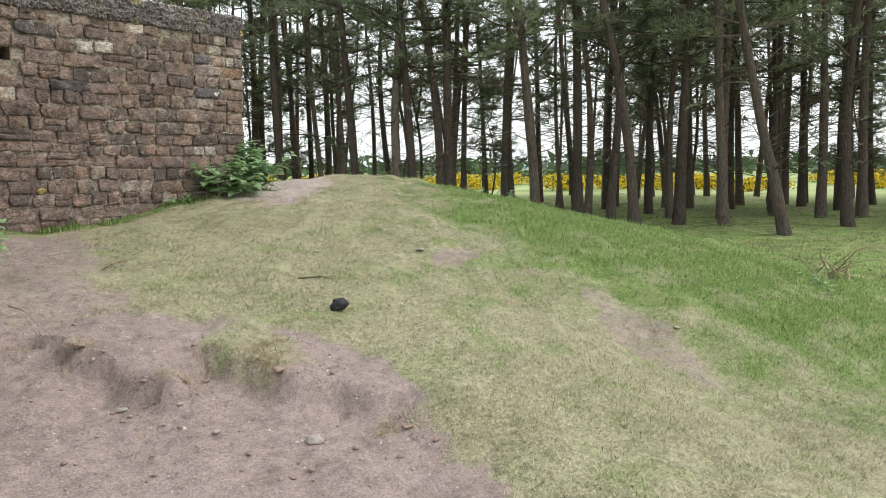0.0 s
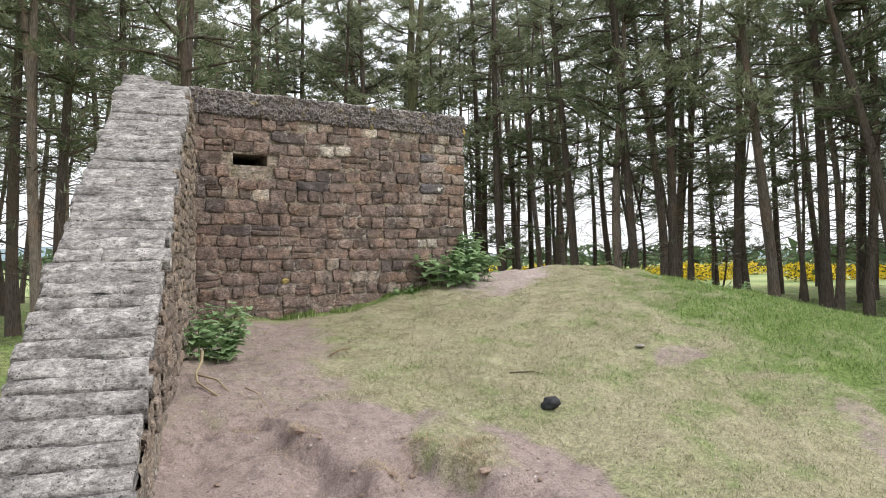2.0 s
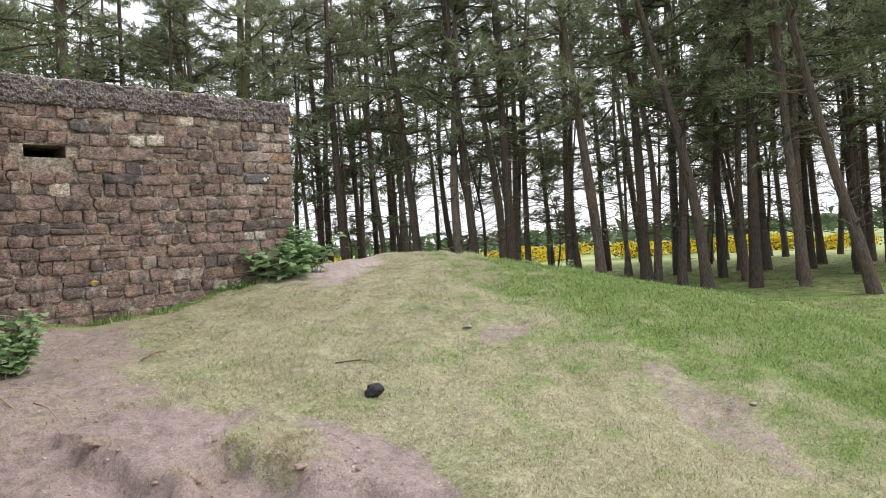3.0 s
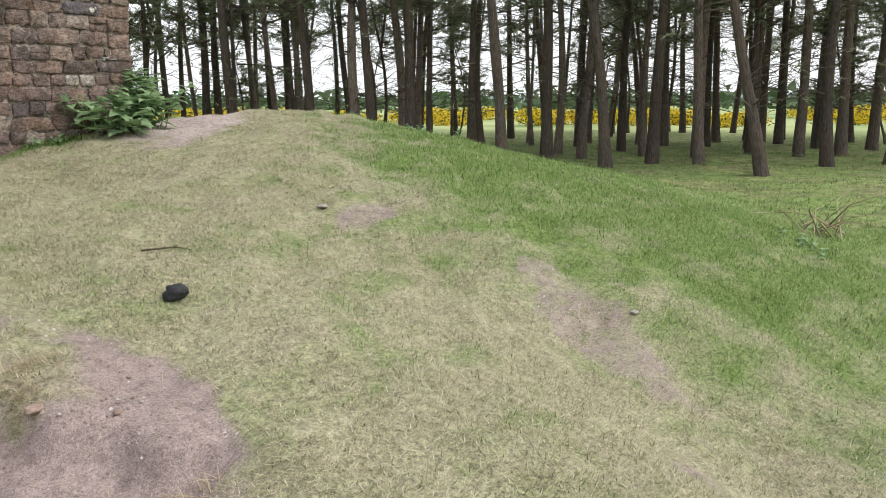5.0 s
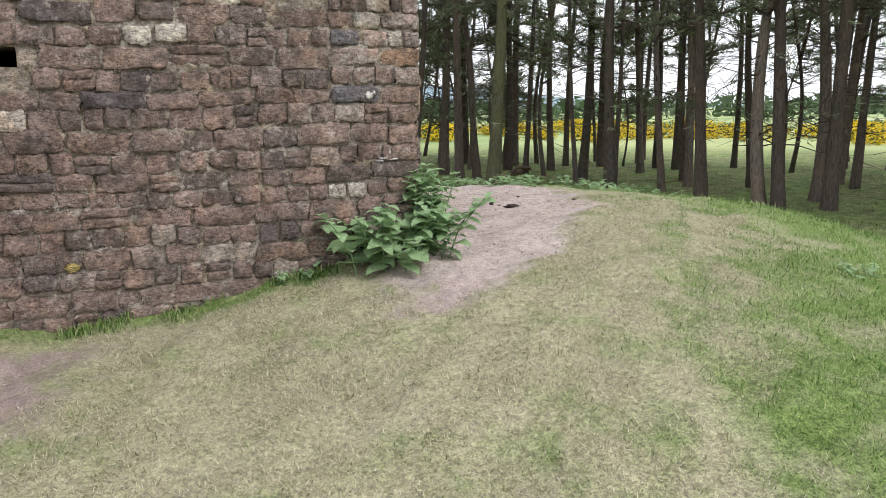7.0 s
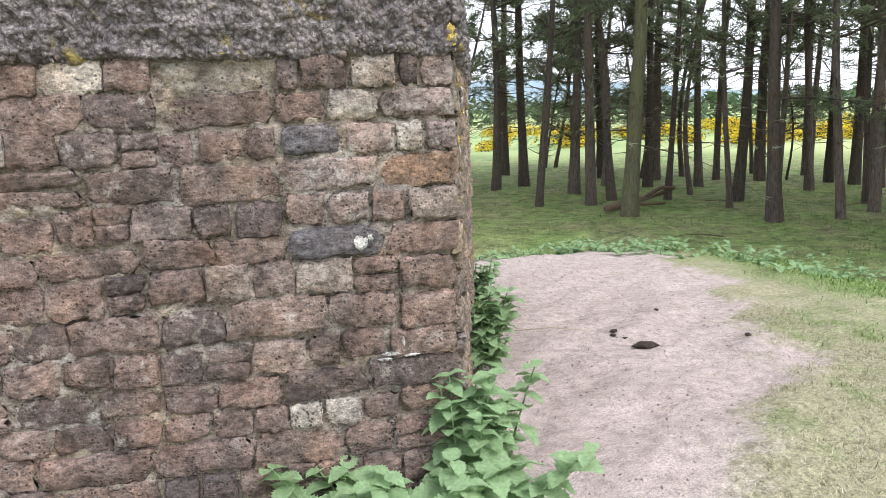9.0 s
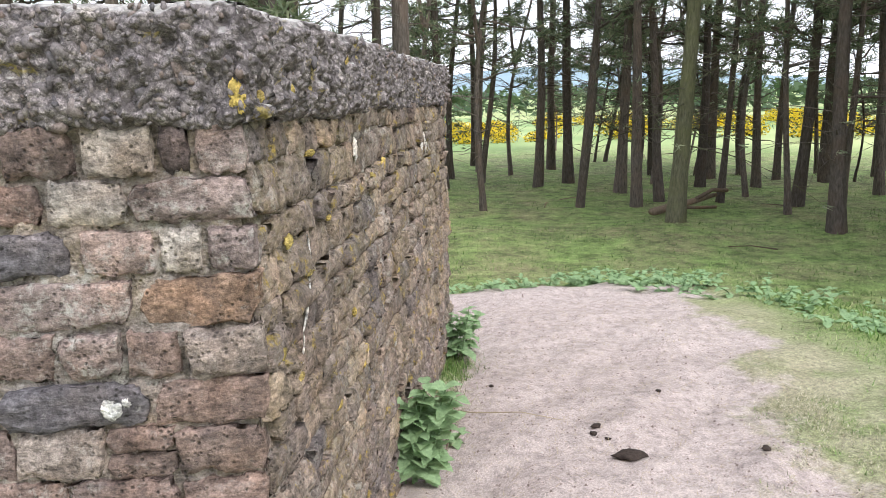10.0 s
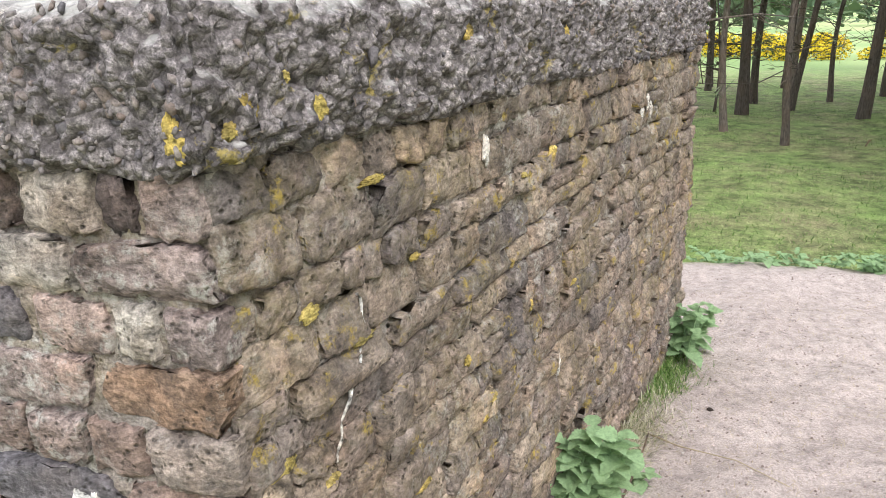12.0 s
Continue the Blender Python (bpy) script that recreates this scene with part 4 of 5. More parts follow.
# young pines with low boughs at the far edge of the wood
YOUNG = [pine_meshes(21, 7.5, 0.06, 1.7, 0.03, dense=0.62, tn=8, bend=0.3), pine_meshes(22, 6.0, 0.05, 1.3, -0.04, dense=0.55, tn=8, bend=0.35), pine_meshes(23, 8.5, 0.07, 2.3, 0.02, dense=0.6, tn=8, bend=0.4)]
for i in range(14):
    a, d = _r.uniform(-4, 98), _r.uniform(29, 46)
    x, y = -2 + d * math.sin(radians(a)), -3 + d * math.cos(radians(a))
    sc = _r.uniform(0.75, 1.15)
    make_pine(YOUNG[i % 3], Matrix.Translation((x, y, float(land(x, y)))) @ pose(0, 0, 0, _r.gauss(0, 3), _r.gauss(0, 3), _r.uniform(0, 360)) @ Matrix.Diagonal((sc, sc, sc, 1)), "young pine with low dark boughs at the wood's edge", "young pines")


# ---- gorse, hedges and hills beyond the wood ----
def clump_mesh(name, seed, material, n, leaf, sx, sy, sz):
    """A bush as many small leaf triangles over an uneven mound."""
    r = random.Random(seed)
    v = []
    lumps = [(r.uniform(-0.6, 0.6), r.uniform(-0.6, 0.6), r.uniform(0.25, 0.6), r.uniform(0.35, 0.6)) for _ in range(7)]
    for _ in range(n):
        lx, ly, lz, lr = r.choice(lumps)
        d = Vector((r.gauss(0, 1), r.gauss(0, 1), r.gauss(0.3, 1))).normalized()
        c = Vector((lx, ly, lz)) + d * lr * r.uniform(0.7, 1.05)
        c = Vector((c.x * sx, c.y * sy, max(c.z, 0.0) * sz))
        a = Vector((r.gauss(0, 1), r.gauss(0, 1), r.gauss(0, 1))).normalized() * leaf
        b = d.cross(a).normalized() * leaf * 0.8
        v += [c - a * 0.6 - b * 0.4, c + a * 0.7, c + b * 0.9 + d * leaf * 0.3]
    return fast_mesh(name, [tuple(q) for q in v], np.arange(len(v)).reshape(-1, 3), material)


GORSE = [clump_mesh("gorse_bush", 40 + i, M_GORSE, 800, 0.17, 2.6, 1.7, 1.5) for i in range(3)]
_r = random.Random(5)
for i in range(110):
    a = _r.uniform(1, 88)
    d = _r.uniform(50, 84)
    x, y = d * math.sin(radians(a)), d * math.cos(radians(a))
    sc = _r.uniform(0.7, 1.25)
    tagged(new("gorse_bush", GORSE[i % 3]), "flowering yellow gorse bush in the open field", "shrub", "gorse beyond the wood").matrix_basis = Matrix.Translation((x, y, float(land(x, y)) - 0.1)) @ pose(0, 0, 0, 0, 0, _r.uniform(0, 360)) @ Matrix.Diagonal((sc, sc, sc * 0.85, 1))


def far_woods():
    """Hedges and tree belts across the plain."""
    r = random.Random(8)
    v = []
    for belt, (d0, hgt, n) in enumerate(((130, 4, 26), (220, 6, 34), (340, 9, 40), (600, 13, 50))):
        for _ in range(n):
            a = radians(r.uniform(-40, 115))
            d = d0 * r.uniform(0.85, 1.15)
            c0 = Vector((d * math.sin(a), d * math.cos(a), LOW))
            L = d0 * r.uniform(0.03, 0.09)
            for _k in range(70):
                c = c0 + Vector((r.gauss(0, L), r.gauss(0, L * 0.3), abs(r.gauss(0.4, 0.35)) * hgt * 0.7))
                s = hgt * r.uniform(0.14, 0.3)
                p = [c + Vector((r.gauss(0, s), r.gauss(0, s), r.gauss(0, s * 0.7))) for _q in range(3)]
                v += p
    me = fast_mesh("far_trees", [tuple(q) for q in v], np.arange(len(v)).reshape(-1, 3), M_HEDGE)
    return tagged(new("far_trees", me), "belts of distant hedges and trees across the plain", "trees", kind="stuff")


far_woods()


def hills():
    verts, faces = [], []
    n = 90
    for i in range(n + 1):
        a = radians(-70 + 230 * i / n)
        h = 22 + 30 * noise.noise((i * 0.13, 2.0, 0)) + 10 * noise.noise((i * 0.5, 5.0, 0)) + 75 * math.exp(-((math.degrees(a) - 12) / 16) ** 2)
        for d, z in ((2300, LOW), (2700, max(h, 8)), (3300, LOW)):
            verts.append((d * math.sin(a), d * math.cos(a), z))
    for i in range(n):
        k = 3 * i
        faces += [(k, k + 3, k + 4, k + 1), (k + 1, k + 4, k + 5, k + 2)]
    # no mist in the air here; the material's tint carries the haze
    return tagged(new("backdrop_hills", mesh_from("backdrop_hills", verts, faces, M_HAZED_HILL, True)), "low hills on the horizon with blue-green haze painted in their colour", "hills", kind="structure")


hills()


# ---- plants at the walls ----
def leaf_mesh(name, seed, material, teeth=7):
    """A serrated heart-shaped leaf, 1 long along +y, folded along its rib and drooping at the tip."""
    r = random.Random(seed)
    outline = []
    for i in range(teeth * 2 + 1):
        t = i / (teeth * 2)
        w = 0.52 * math.sin(math.pi * min(1, 0.12 + t * 0.9)) ** 0.8 * (1 - 0.35 * t)
        w *= 1.0 if i % 2 == 0 else 0.76
        outline.append((w if i < teeth * 2 else 0.0, t))
    verts, faces = [], []
    for w, t in outline:
        droop = -0.28 * t * t + 0.03 * math.sin(9 * t + seed)
        verts.append((-w, t, droop + 0.25 * w))
        verts.append((0, t, droop))
        verts.append((w, t, droop + 0.25 * w))
    for i in range(len(outline) - 1):
        k = 3 * i
        faces += [(k, k + 1, k + 4, k + 3), (k + 1, k + 2, k + 5, k + 4)]
    return mesh_from(name, verts, faces, material, True)


LEAVES = [leaf_mesh("leaf", i, M_LEAF) for i in range(5)]


def plant(name, label, category, x, y, stems, height, leaf, spread, seed, toward=(0.5, -1.0), pairs=6):
    """A leafy weed: stems with leaves in crossing pairs."""
    r = random.Random(seed)
    z = float(land(x, y))
    p = empty(name, Matrix.Translation((x, y, z)))
    for _ in range(stems):
        bx, by = r.gauss(0, spread * 0.55), r.gauss(0, spread * 0.3)
        out = Vector((bx * 0.7 + toward[0] * r.uniform(0, 0.5) * height, by * 0.5 + toward[1] * r.uniform(0, 0.4) * height, 0))
        h = height * r.uniform(0.6, 1.1)
        b = Vector((bx, by, float(land(x + bx, y + by)) - z - 0.03))
        pts = [b, b + out * 0.25 + Vector((0, 0, h * 0.45)), b + out * 0.7 + Vector((0, 0, h * 0.8)), b + out + Vector((0, 0, h))]
        v, f = [], []
        tube(v, f, pts, [0.006, 0.005, 0.004, 0.003], 5)
        part("stem", fast_mesh("stem", [tuple(q) for q in v], f, M_LEAF, True), p)
        a0 = r.uniform(0, 3.14)
        for k in range(pairs):
            t = 0.2 + 0.8 * k / (pairs - 1)
            i = min(int(t * 3), 2)
            c = pts[i].lerp(pts[i + 1], t * 3 - i)
            for s in (0, 1):
                a = a0 + k * 1.57 + s * 3.1416 + r.gauss(0, 0.25)
                sz = leaf * r.uniform(0.7, 1.15) * (1.0 - 0.45 * t * t)
                m = Matrix.Translation(c) @ pose(0, 0, 0, 0, 0, math.degrees(a)) @ pose(0, 0, 0, r.uniform(-12, 30), r.gauss(0, 10), 0) @ Matrix.Diagonal((sz, sz, sz, 1))
                part("leaf", r.choice(LEAVES), p, m)
    return tagged(p, label, category)


plant("leafy_bush", "dense green leafy weed bush at the wall corner", "bush", -0.26, -0.20, 26, 0.44, 0.15, 0.42, 31, (-0.1, -0.5))
plant("leafy_bush", "taller leafy shoots round the foot of the wall corner", "bush", 0.04, -0.06, 13, 0.54, 0.135, 0.15, 32, (0.08, -0.3), 8)
plant("nettle", "nettle with large toothed green leaves at the wall foot", "nettle", 0.37, 1.52, 12, 0.56, 0.16, 0.12, 33, (0.2, -0.15), 7)
plant("nettle", "small nettle shoots beside the wall foot", "nettle", 0.55, 1.92, 4, 0.16, 0.09, 0.10, 34, (0.4, 0.0), 4)
plant("nettle", "nettle clump farther along the wall foot", "nettle", 0.80, 3.30, 10, 0.42, 0.13, 0.14, 35, (0.3, -0.2))
plant("leafy_bush", "green weeds growing at the foot of the wing wall", "bush", -3.36, -1.50, 11, 0.36, 0.13, 0.16, 36, (0.25, -0.5))
plant("leafy_bush", "drooping green weeds against the wing wall foot", "bush", -3.51, -2.00, 11, 0.34, 0.12, 0.15, 39, (0.3, -0.5))
plant("seedling", "small leafy seedling at the wall foot", "weed", -1.0, -0.12, 3, 0.12, 0.07, 0.07, 37, (0.0, -0.4), 3)
plant("seedling", "tiny leafy seedling by the stone wall", "weed", -0.78, -0.16, 3, 0.10, 0.06, 0.06, 38, (0.0, -0.4), 3)
for i, (x, y) in enumerate(((2.6, 5.6), (1.9, 5.8), (3.3, 5.2), (4.0, 4.6), (1.3, 5.9), (4.6, 3.8), (2.9, 5.8))):
    plant("weed_clump", "low nettle weeds along the rim of the mound", "weeds", x, y, 18, 0.20, 0.10, 0.50, 60 + i, (0.2, -0.2), 4)["group"] = "rim weeds"
for i, (x, y) in enumerate(((2.92, -1.66), (2.68, -1.55), (2.23, -5.72), (3.23, -5.64))):
    plant("weed_clump", "low green weeds on the woodland grass", "weeds", x, y, 5, 0.12, 0.07, 0.28, 70 + i, (0.1, -0.1), 3)["group"] = "meadow weeds"


# ---- loose things on the ground ----
def lump(name, seed, x, y, size, material, label, category, flat=0.7, sink=0.25, rough=0.3, sub=3, group="", lift=0.0):
    bm = bmesh.new()
    bmesh.ops.create_icosphere(bm, subdivisions=sub, radius=1)
    for v in bm.verts:
        n = v.co.normalized()
        k = 1 + rough * noise.noise(n * 1.3 + Vector((seed * 2.1, 0, 0))) + rough * 0.5 * noise.noise(n * 3.5 + Vector((0, seed, 0)))
        v.co = Vector((n.x * size[0] * k, n.y * size[1] * k, n.z * size[2] * k * flat))
    me = bpy.data.meshes.new(name)
    bm.to_mesh(me)
    bm.free()
    me.materials.append(material)
    me.polygons.foreach_set("use_smooth", [True] * len(me.polygons))
    ob = new(name, me)
    ob.matrix_basis = Matrix.Translation((x, y, float(land(x, y)) + size[2] * flat * (1 - sink) + lift)) @ pose(0, 0, 0, 0, 0, seed * 47)
    return tagged(ob, label, category, group)


lump("black_rock", 3, -1.99, -4.01, (0.052, 0.042, 0.046), M_BLACK, "small shiny black lump of rock on dry grass", "rock", 0.85, 0.12, 0.45)
lump("dark_clod", 4, 1.47, 1.46, (0.075, 0.05, 0.025), M_DUNG, "dark clod of earth on the bare path", "clod", 0.8, 0.2, 0.5)
for i, (x, y, q) in enumerate(((1.36, 1.72, 0.018), (1.42, 1.66, 0.012), (1.40, 1.80, 0.020), (2.1, 1.35, 0.02), (1.9, 2.2, 0.015), (0.95, 2.6, 0.014))):
    lump("soil_clod", 10 + i, x, y, (q * 1.4, q, q * 0.7), M_DUNG, "crumb of dark earth lying on the path", "clod", 0.8, 0.25, 0.5, 2, "path crumbs")
lump("pale_stone", 5, -0.42, -3.25, (0.05, 0.035, 0.015), M_CHIP, "flat pale stone lying in dry grass", "stone", 0.8, 0.3, 0.3)
lump("pale_stone", 6, -2.97, -4.97, (0.04, 0.035, 0.025), M_CHIP, "pale stone half buried in bare soil", "stone", 0.8, 0.2, 0.3)
lump("pale_stone", 7, -3.44, -4.16, (0.028, 0.02, 0.012), M_CHIP, "small pale stone on bare soil", "stone", 0.8, 0.2, 0.3)
lump("pale_stone", 8, -0.05, -5.38, (0.03, 0.022, 0.012), M_CHIP, "small pale stone beside a worn patch", "stone", 0.8, 0.2, 0.3)
_r = random.Random(12)
for i in range(60):
    x, y = _r.gauss(-3.05, 0.55), _r.gauss(-4.7, 0.6)
    while float(dirt_mask(x, y)) < 0.6:
        x, y = _r.gauss(-3.05, 0.55), _r.gauss(-4.7, 0.6)
    q = _r.uniform(0.005, 0.014)
    lump("soil_clod", 100 + i, x, y, (q * 1.3, q, q * 0.8), M_CLOD if _r.random() < 0.75 else M_CHIP, "crumb of pinkish soil in the worn hollow", "clod", 0.8, 0.3, 0.45, 2, "hollow crumbs")
# turf tussocks broken off at the hollow's edge
for i, (x, y, q) in enumerate(((-3.45, -3.75, 0.024), (-2.80, -4.5, 0.028), (-3.2, -4.3, 0.022), (-2.62, -5.2, 0.02), (-3.62, -3.4, 0.024))):
    lump("turf_clod", 30 + i, x, y, (q * 1.3, q, q * 0.6), M_CLOD, "broken turf clod on the crumbling hollow edge", "clod", 0.8, 0.35, 0.5, 3, "turf clods")


lump("pale_debris", 9, 11.53, -0.13, (0.22, 0.12, 0.05), M_CHIP, "pale flat debris lying on the woodland grass", "debris", 0.8, 0.2, 0.5)


def stick(name, pts, rad, material, label, category, ends=0.5):
    v, f = [], []
    P = [Vector((x, y, float(land(x, y)) + dz)) for x, y, dz in pts]
    tube(v, f, P, [rad * (1 - (1 - ends) * i / (len(P) - 1)) for i in range(len(P))], 7, rad * 50, 0.25)
    n = len(v)
    f2 = [tuple(q) for q in f] + [tuple(range(6, -1, -1)), tuple(range(n - 7, n))]
    return tagged(new(name, mesh_from(name, v, f2, material, True)), label, category)


stick("twig", [(-1.78, -3.33, 0.01), (-1.70, -3.34, 0.022), (-1.60, -3.37, 0.016), (-1.55, -3.43, 0.008)], 0.006, M_WOOD, "short dead twig lying in dry grass", "twig")
stick("twig", [(-2.6, -2.1, 0.012), (-2.5, -2.08, 0.015), (-2.42, -2.1, 0.01)], 0.005, M_WOOD, "dark twig lying on worn turf", "twig")
stick("root", [(-3.62, -2.35, 0.16), (-3.66, -2.5, 0.10), (-3.72, -2.62, 0.07), (-3.74, -2.75, 0.03), (-3.66, -2.95, 0.0)], 0.012, M_STRAW, "bare bent root hanging beside the wing wall", "root")
stick("root", [(-3.72, -2.62, 0.06), (-3.62, -2.75, 0.03), (-3.56, -2.9, -0.01)], 0.007, M_STRAW, "thin bare root in the worn soil", "root")
stick("root", [(-3.50, -2.95, 0.05), (-3.46, -3.05, 0.04), (-3.42, -3.2, -0.01)], 0.005, M_STRAW, "thin curled root in the worn soil", "root")
stick("dry_stalk", [(0.62, 2.35, 0.02), (0.80, 2.2, 0.03), (1.05, 2.1, 0.02), (1.25, 1.95, 0.01)], 0.004, M_STRAW, "dry grass stalk lying across the path", "stalk")
stick("dry_stalk", [(0.58, 1.75, 0.02), (0.63, 1.95, 0.07), (0.66, 2.15, 0.12)], 0.006, M_WOOD, "broken brown stalk at the wall foot", "stalk")
shrub = empty("dry_brush", Matrix.Translation((3.23, -5.64, float(land(3.23, -5.64)))))
_r = random.Random(66)
for _ in range(16):
    a = _r.uniform(0, 6.28)
    d = Vector((math.cos(a), math.sin(a), _r.uniform(0.3, 1.2))).normalized() * _r.uniform(0.35, 0.8)
    v, f = [], []
    tube(v, f, [Vector((_r.gauss(0, 0.12), _r.gauss(0, 0.12), -0.02)), d * 0.55 + Vector((0, 0, 0.05)), d + Vector((_r.gauss(0, 0.1), _r.gauss(0, 0.1), -0.05))], [0.009, 0.006, 0.003], 4)
    part("twig", fast_mesh("twig", [tuple(q) for q in v], f, M_STRAW, True), shrub)
tagged(shrub, "pale dry twiggy brush on the woodland grass", "brush")
log = empty("fallen_branch", Matrix.Translation((9.1, 18.3, float(land(9.1, 18.3)))))
for nm, pts, rad in (("log", [(-1.4, -0.9, 0.08), (-0.7, -0.45, 0.14), (0.2, 0.05, 0.2), (1.1, 0.5, 0.3)], 0.11), ("broken_limb", [(0.2, 0.05, 0.2), (0.8, 0.1, 0.5), (1.4, 0.4, 0.42)], 0.07), ("broken_limb", [(-0.7, -0.45, 0.14), (-0.1, -0.7, 0.12), (0.6, -0.6, 0.1)], 0.05)):
    v, f = [], []
    tube(v, f, [Vector(p) for p in pts], [rad, rad * 0.95, rad * 0.85, rad * 0.6][:len(pts)], 9, rad * 40, 0.3)
    me = mesh_from(nm, v, [tuple(q) for q in f] + [tuple(range(8, -1, -1)), tuple(range(len(v) - 9, len(v)))], M_WOOD, True)
    part(nm, me, log)
tagged(log, "fallen broken pine bough with orange torn wood on the grass", "fallen branch")
for i, (x, y, a) in enumerate(((6.4, 21.0, 20), (5.2, 19.5, 70), (11.5, 17.6, 130), (14.5, 15.5, 10), (12.0, 3.0, 60), (9.5, 1.2, 100), (8.2, 12.8, 160))):
    c, s_ = math.cos(radians(a)), math.sin(radians(a))
    stick("fallen_twig", [(x - c * 0.5, y - s_ * 0.5, 0.03), (x, y + 0.05, 0.07), (x + c * 0.5, y + s_ * 0.5, 0.03)], 0.018, M_WOOD, "dead pine twig lying on the woodland grass", "twig")["group"] = "fallen twigs"


# ---- grass ----
def blades(name, xs, ys, length, width, lean, material, seed, label, bent=True):
    """Grass as single blades: bent ones of three triangles, or trampled ones of one."""
    r = np.random.RandomState(seed)
    n = len(xs)
    z = land(xs, ys)
    a = r.uniform(0, 6.283, n)
    L = length * r.uniform(0.4, 1.3, n)
    tilt = np.abs(r.normal(lean, 0.35, n)).clip(0, 1.5)
    w = width * r.uniform(0.6, 1.3, n)
    dx, dy, dz = np.cos(a) * np.sin(tilt), np.sin(a) * np.sin(tilt), np.cos(tilt)
    px, py = -np.sin(a) * w, np.cos(a) * w
    b = np.stack([xs, ys, z - 0.003], -1)
    side = np.stack([px, py, 0 * px], -1)
    tip = b + np.stack([dx * 1.15, dy * 1.15, dz * 0.85 + 0.08], -1) * L[:, None]
    if not bent:
        v = np.stack([b - side, b + side, tip], 1).reshape(-1, 3)
        f = np.arange(3 * n).reshape(-1, 3)
    else:
        mid = b + np.stack([dx, dy, dz], -1) * (L * 0.55)[:, None] + np.array([0, 0, 0.1]) * L[:, None]
        v = np.stack([b - side, b + side, mid + side * 0.7, mid - side * 0.7, tip], 1).reshape(-1, 3)
        k = (np.arange(n) * 5)[:, None]
        f = np.concatenate([k + np.array([0, 1, 2]), k + np.array([0, 2, 3]), k + np.array([3, 2, 4])], 1).reshape(-1, 3)
    return tagged(new(name, fast_mesh(name, v, f, material)), label, "grass", kind="stuff")


def scatter(n, x0, x1, y0, y1, seed):
    r = np.random.RandomState(seed)
    x, y = r.uniform(x0, x1, n), r.uniform(y0, y1, n)
    inside = (y > -0.02) & (x < 0.02 + 0.2147 * y) & (x > -3.6) & (y < 3.7)
    in_wing = (y <= 0.3) & (x < wing_x(y) + 0.01) & (x > wing_x(y) - W_WIDE - 0.06) & (y > -5.75)
    ok = ~(inside | in_wing)
    return x[ok], y[ok], r.uniform(0, 1, ok.sum())


def grow():
    x, y, q = scatter(1600000, -4.3, 2.8, -6.8, 2.4, 1)
    d = dirt_mask(x, y) + 0.30 * fractal(x, y, 141, 0.22, 4, 0.6)
    lu = lush_mask(x, y)
    patchy = 0.50 + 0.30 * fractal(x, y, 143, 0.30, 3) + 0.45 * fractal(x, y, 147, 0.05, 2)
    keep = (d < 0.46 + 0.5 * (q - 0.5)) & (q < np.clip(patchy, 0.06, 0.85))
    green = keep & (np.random.RandomState(3).uniform(0.12, 1.0, len(x)) < lu) & (q < 0.5)
    dry = keep & ~green & (np.random.RandomState(4).uniform(0.2, 1.0, len(x)) > lu)
    blades("dry_grass", x[dry], y[dry], 0.030, 0.0019, 1.15, M_DRY, 5, "short trampled straw-coloured grass on the mound", False)
    blades("green_grass", x[green], y[green], 0.032, 0.0019, 0.95, M_LUSH, 6, "short green grass on the side of the mound", False)
    x, y, q = scatter(190000, 0.6, 8.0, -7.5, 6.5, 7)
    k = (lush_mask(x, y) > 0.3 + 0.6 * q) & (dirt_mask(x, y) < 0.3)
    blades("green_grass", x[k], y[k], 0.05, 0.003, 0.85, M_LUSH, 8, "lush green grass on the slope of the mound", False)
    # fringe along the foot of the front wall
    r = np.random.RandomState(9)
    fx = r.uniform(-3.0, -0.6, 5200)
    fy = -np.abs(r.normal(0, 0.10, 5200)) - 0.02
    k = waves(fx, fx * 0, 44, 0.5) + r.uniform(-0.6, 0.6, 5200) > 0.35
    blades("green_grass", fx[k], fy[k], 0.07, 0.003, 0.75, M_LUSH, 10, "longer green grass along the wall foot")
    # dry litter and straw on bare soil
    x, y, q = scatter(60000, -4.4, 3.0, -6.8, 4.6, 15)
    k = dirt_mask(x, y) > 0.35
    blades("straw_litter", x[k], y[k], 0.04, 0.0013, 1.35, M_STRAW, 16, "dry straw and needle litter scattered on bare soil")
    # straw hanging over the scarp of the hollow
    r = np.random.RandomState(31)
    cx = np.repeat([-2.80, -2.72, -3.44, -3.2, -2.66, -3.62, -2.95], 200)
    cy = np.repeat([-4.42, -4.25, -3.72, -4.22, -5.12, -3.36, -4.08], 200)
    blades("straw_tussock", cx + r.normal(0, 0.06, len(cx)), cy + r.normal(0, 0.05, len(cx)), 0.06, 0.0018, 1.35, M_STRAW, 32, "matted straw tussocks on the crumbling edge")
    # woodland floor
    r = np.random.RandomState(20)
    n = 130000
    a, d = radians(-30) + r.uniform(0, 1, n) * radians(150), 6 + 26 * r.uniform(0, 1, n) ** 1.1
    x, y = d * np.sin(a), d * np.cos(a) - 3
    k = (x > 4) | (y > 6)
    blades("woodland_grass", x[k], y[k], 0.08, 0.009, 0.9, M_LUSH, 21, "short green grass under the pines", False)
    # tufts of dry stalks at the wall foot by the path
    r = np.random.RandomState(23)
    s = r.normal(2.35, 0.22, 1500)
    off = np.abs(r.normal(0, 0.10, 1500)) + 0.02
    blades("dry_tuft", E_DIR.x * s + off, E_DIR.y * s, 0.10, 0.0016, 1.15, M_DRY, 24, "tuft of dry bent grass at the side wall foot")
    r = np.random.RandomState(25)
    s = r.normal(3.05, 0.2, 1500)
    off = np.abs(r.normal(0, 0.09, 1500)) + 0.02
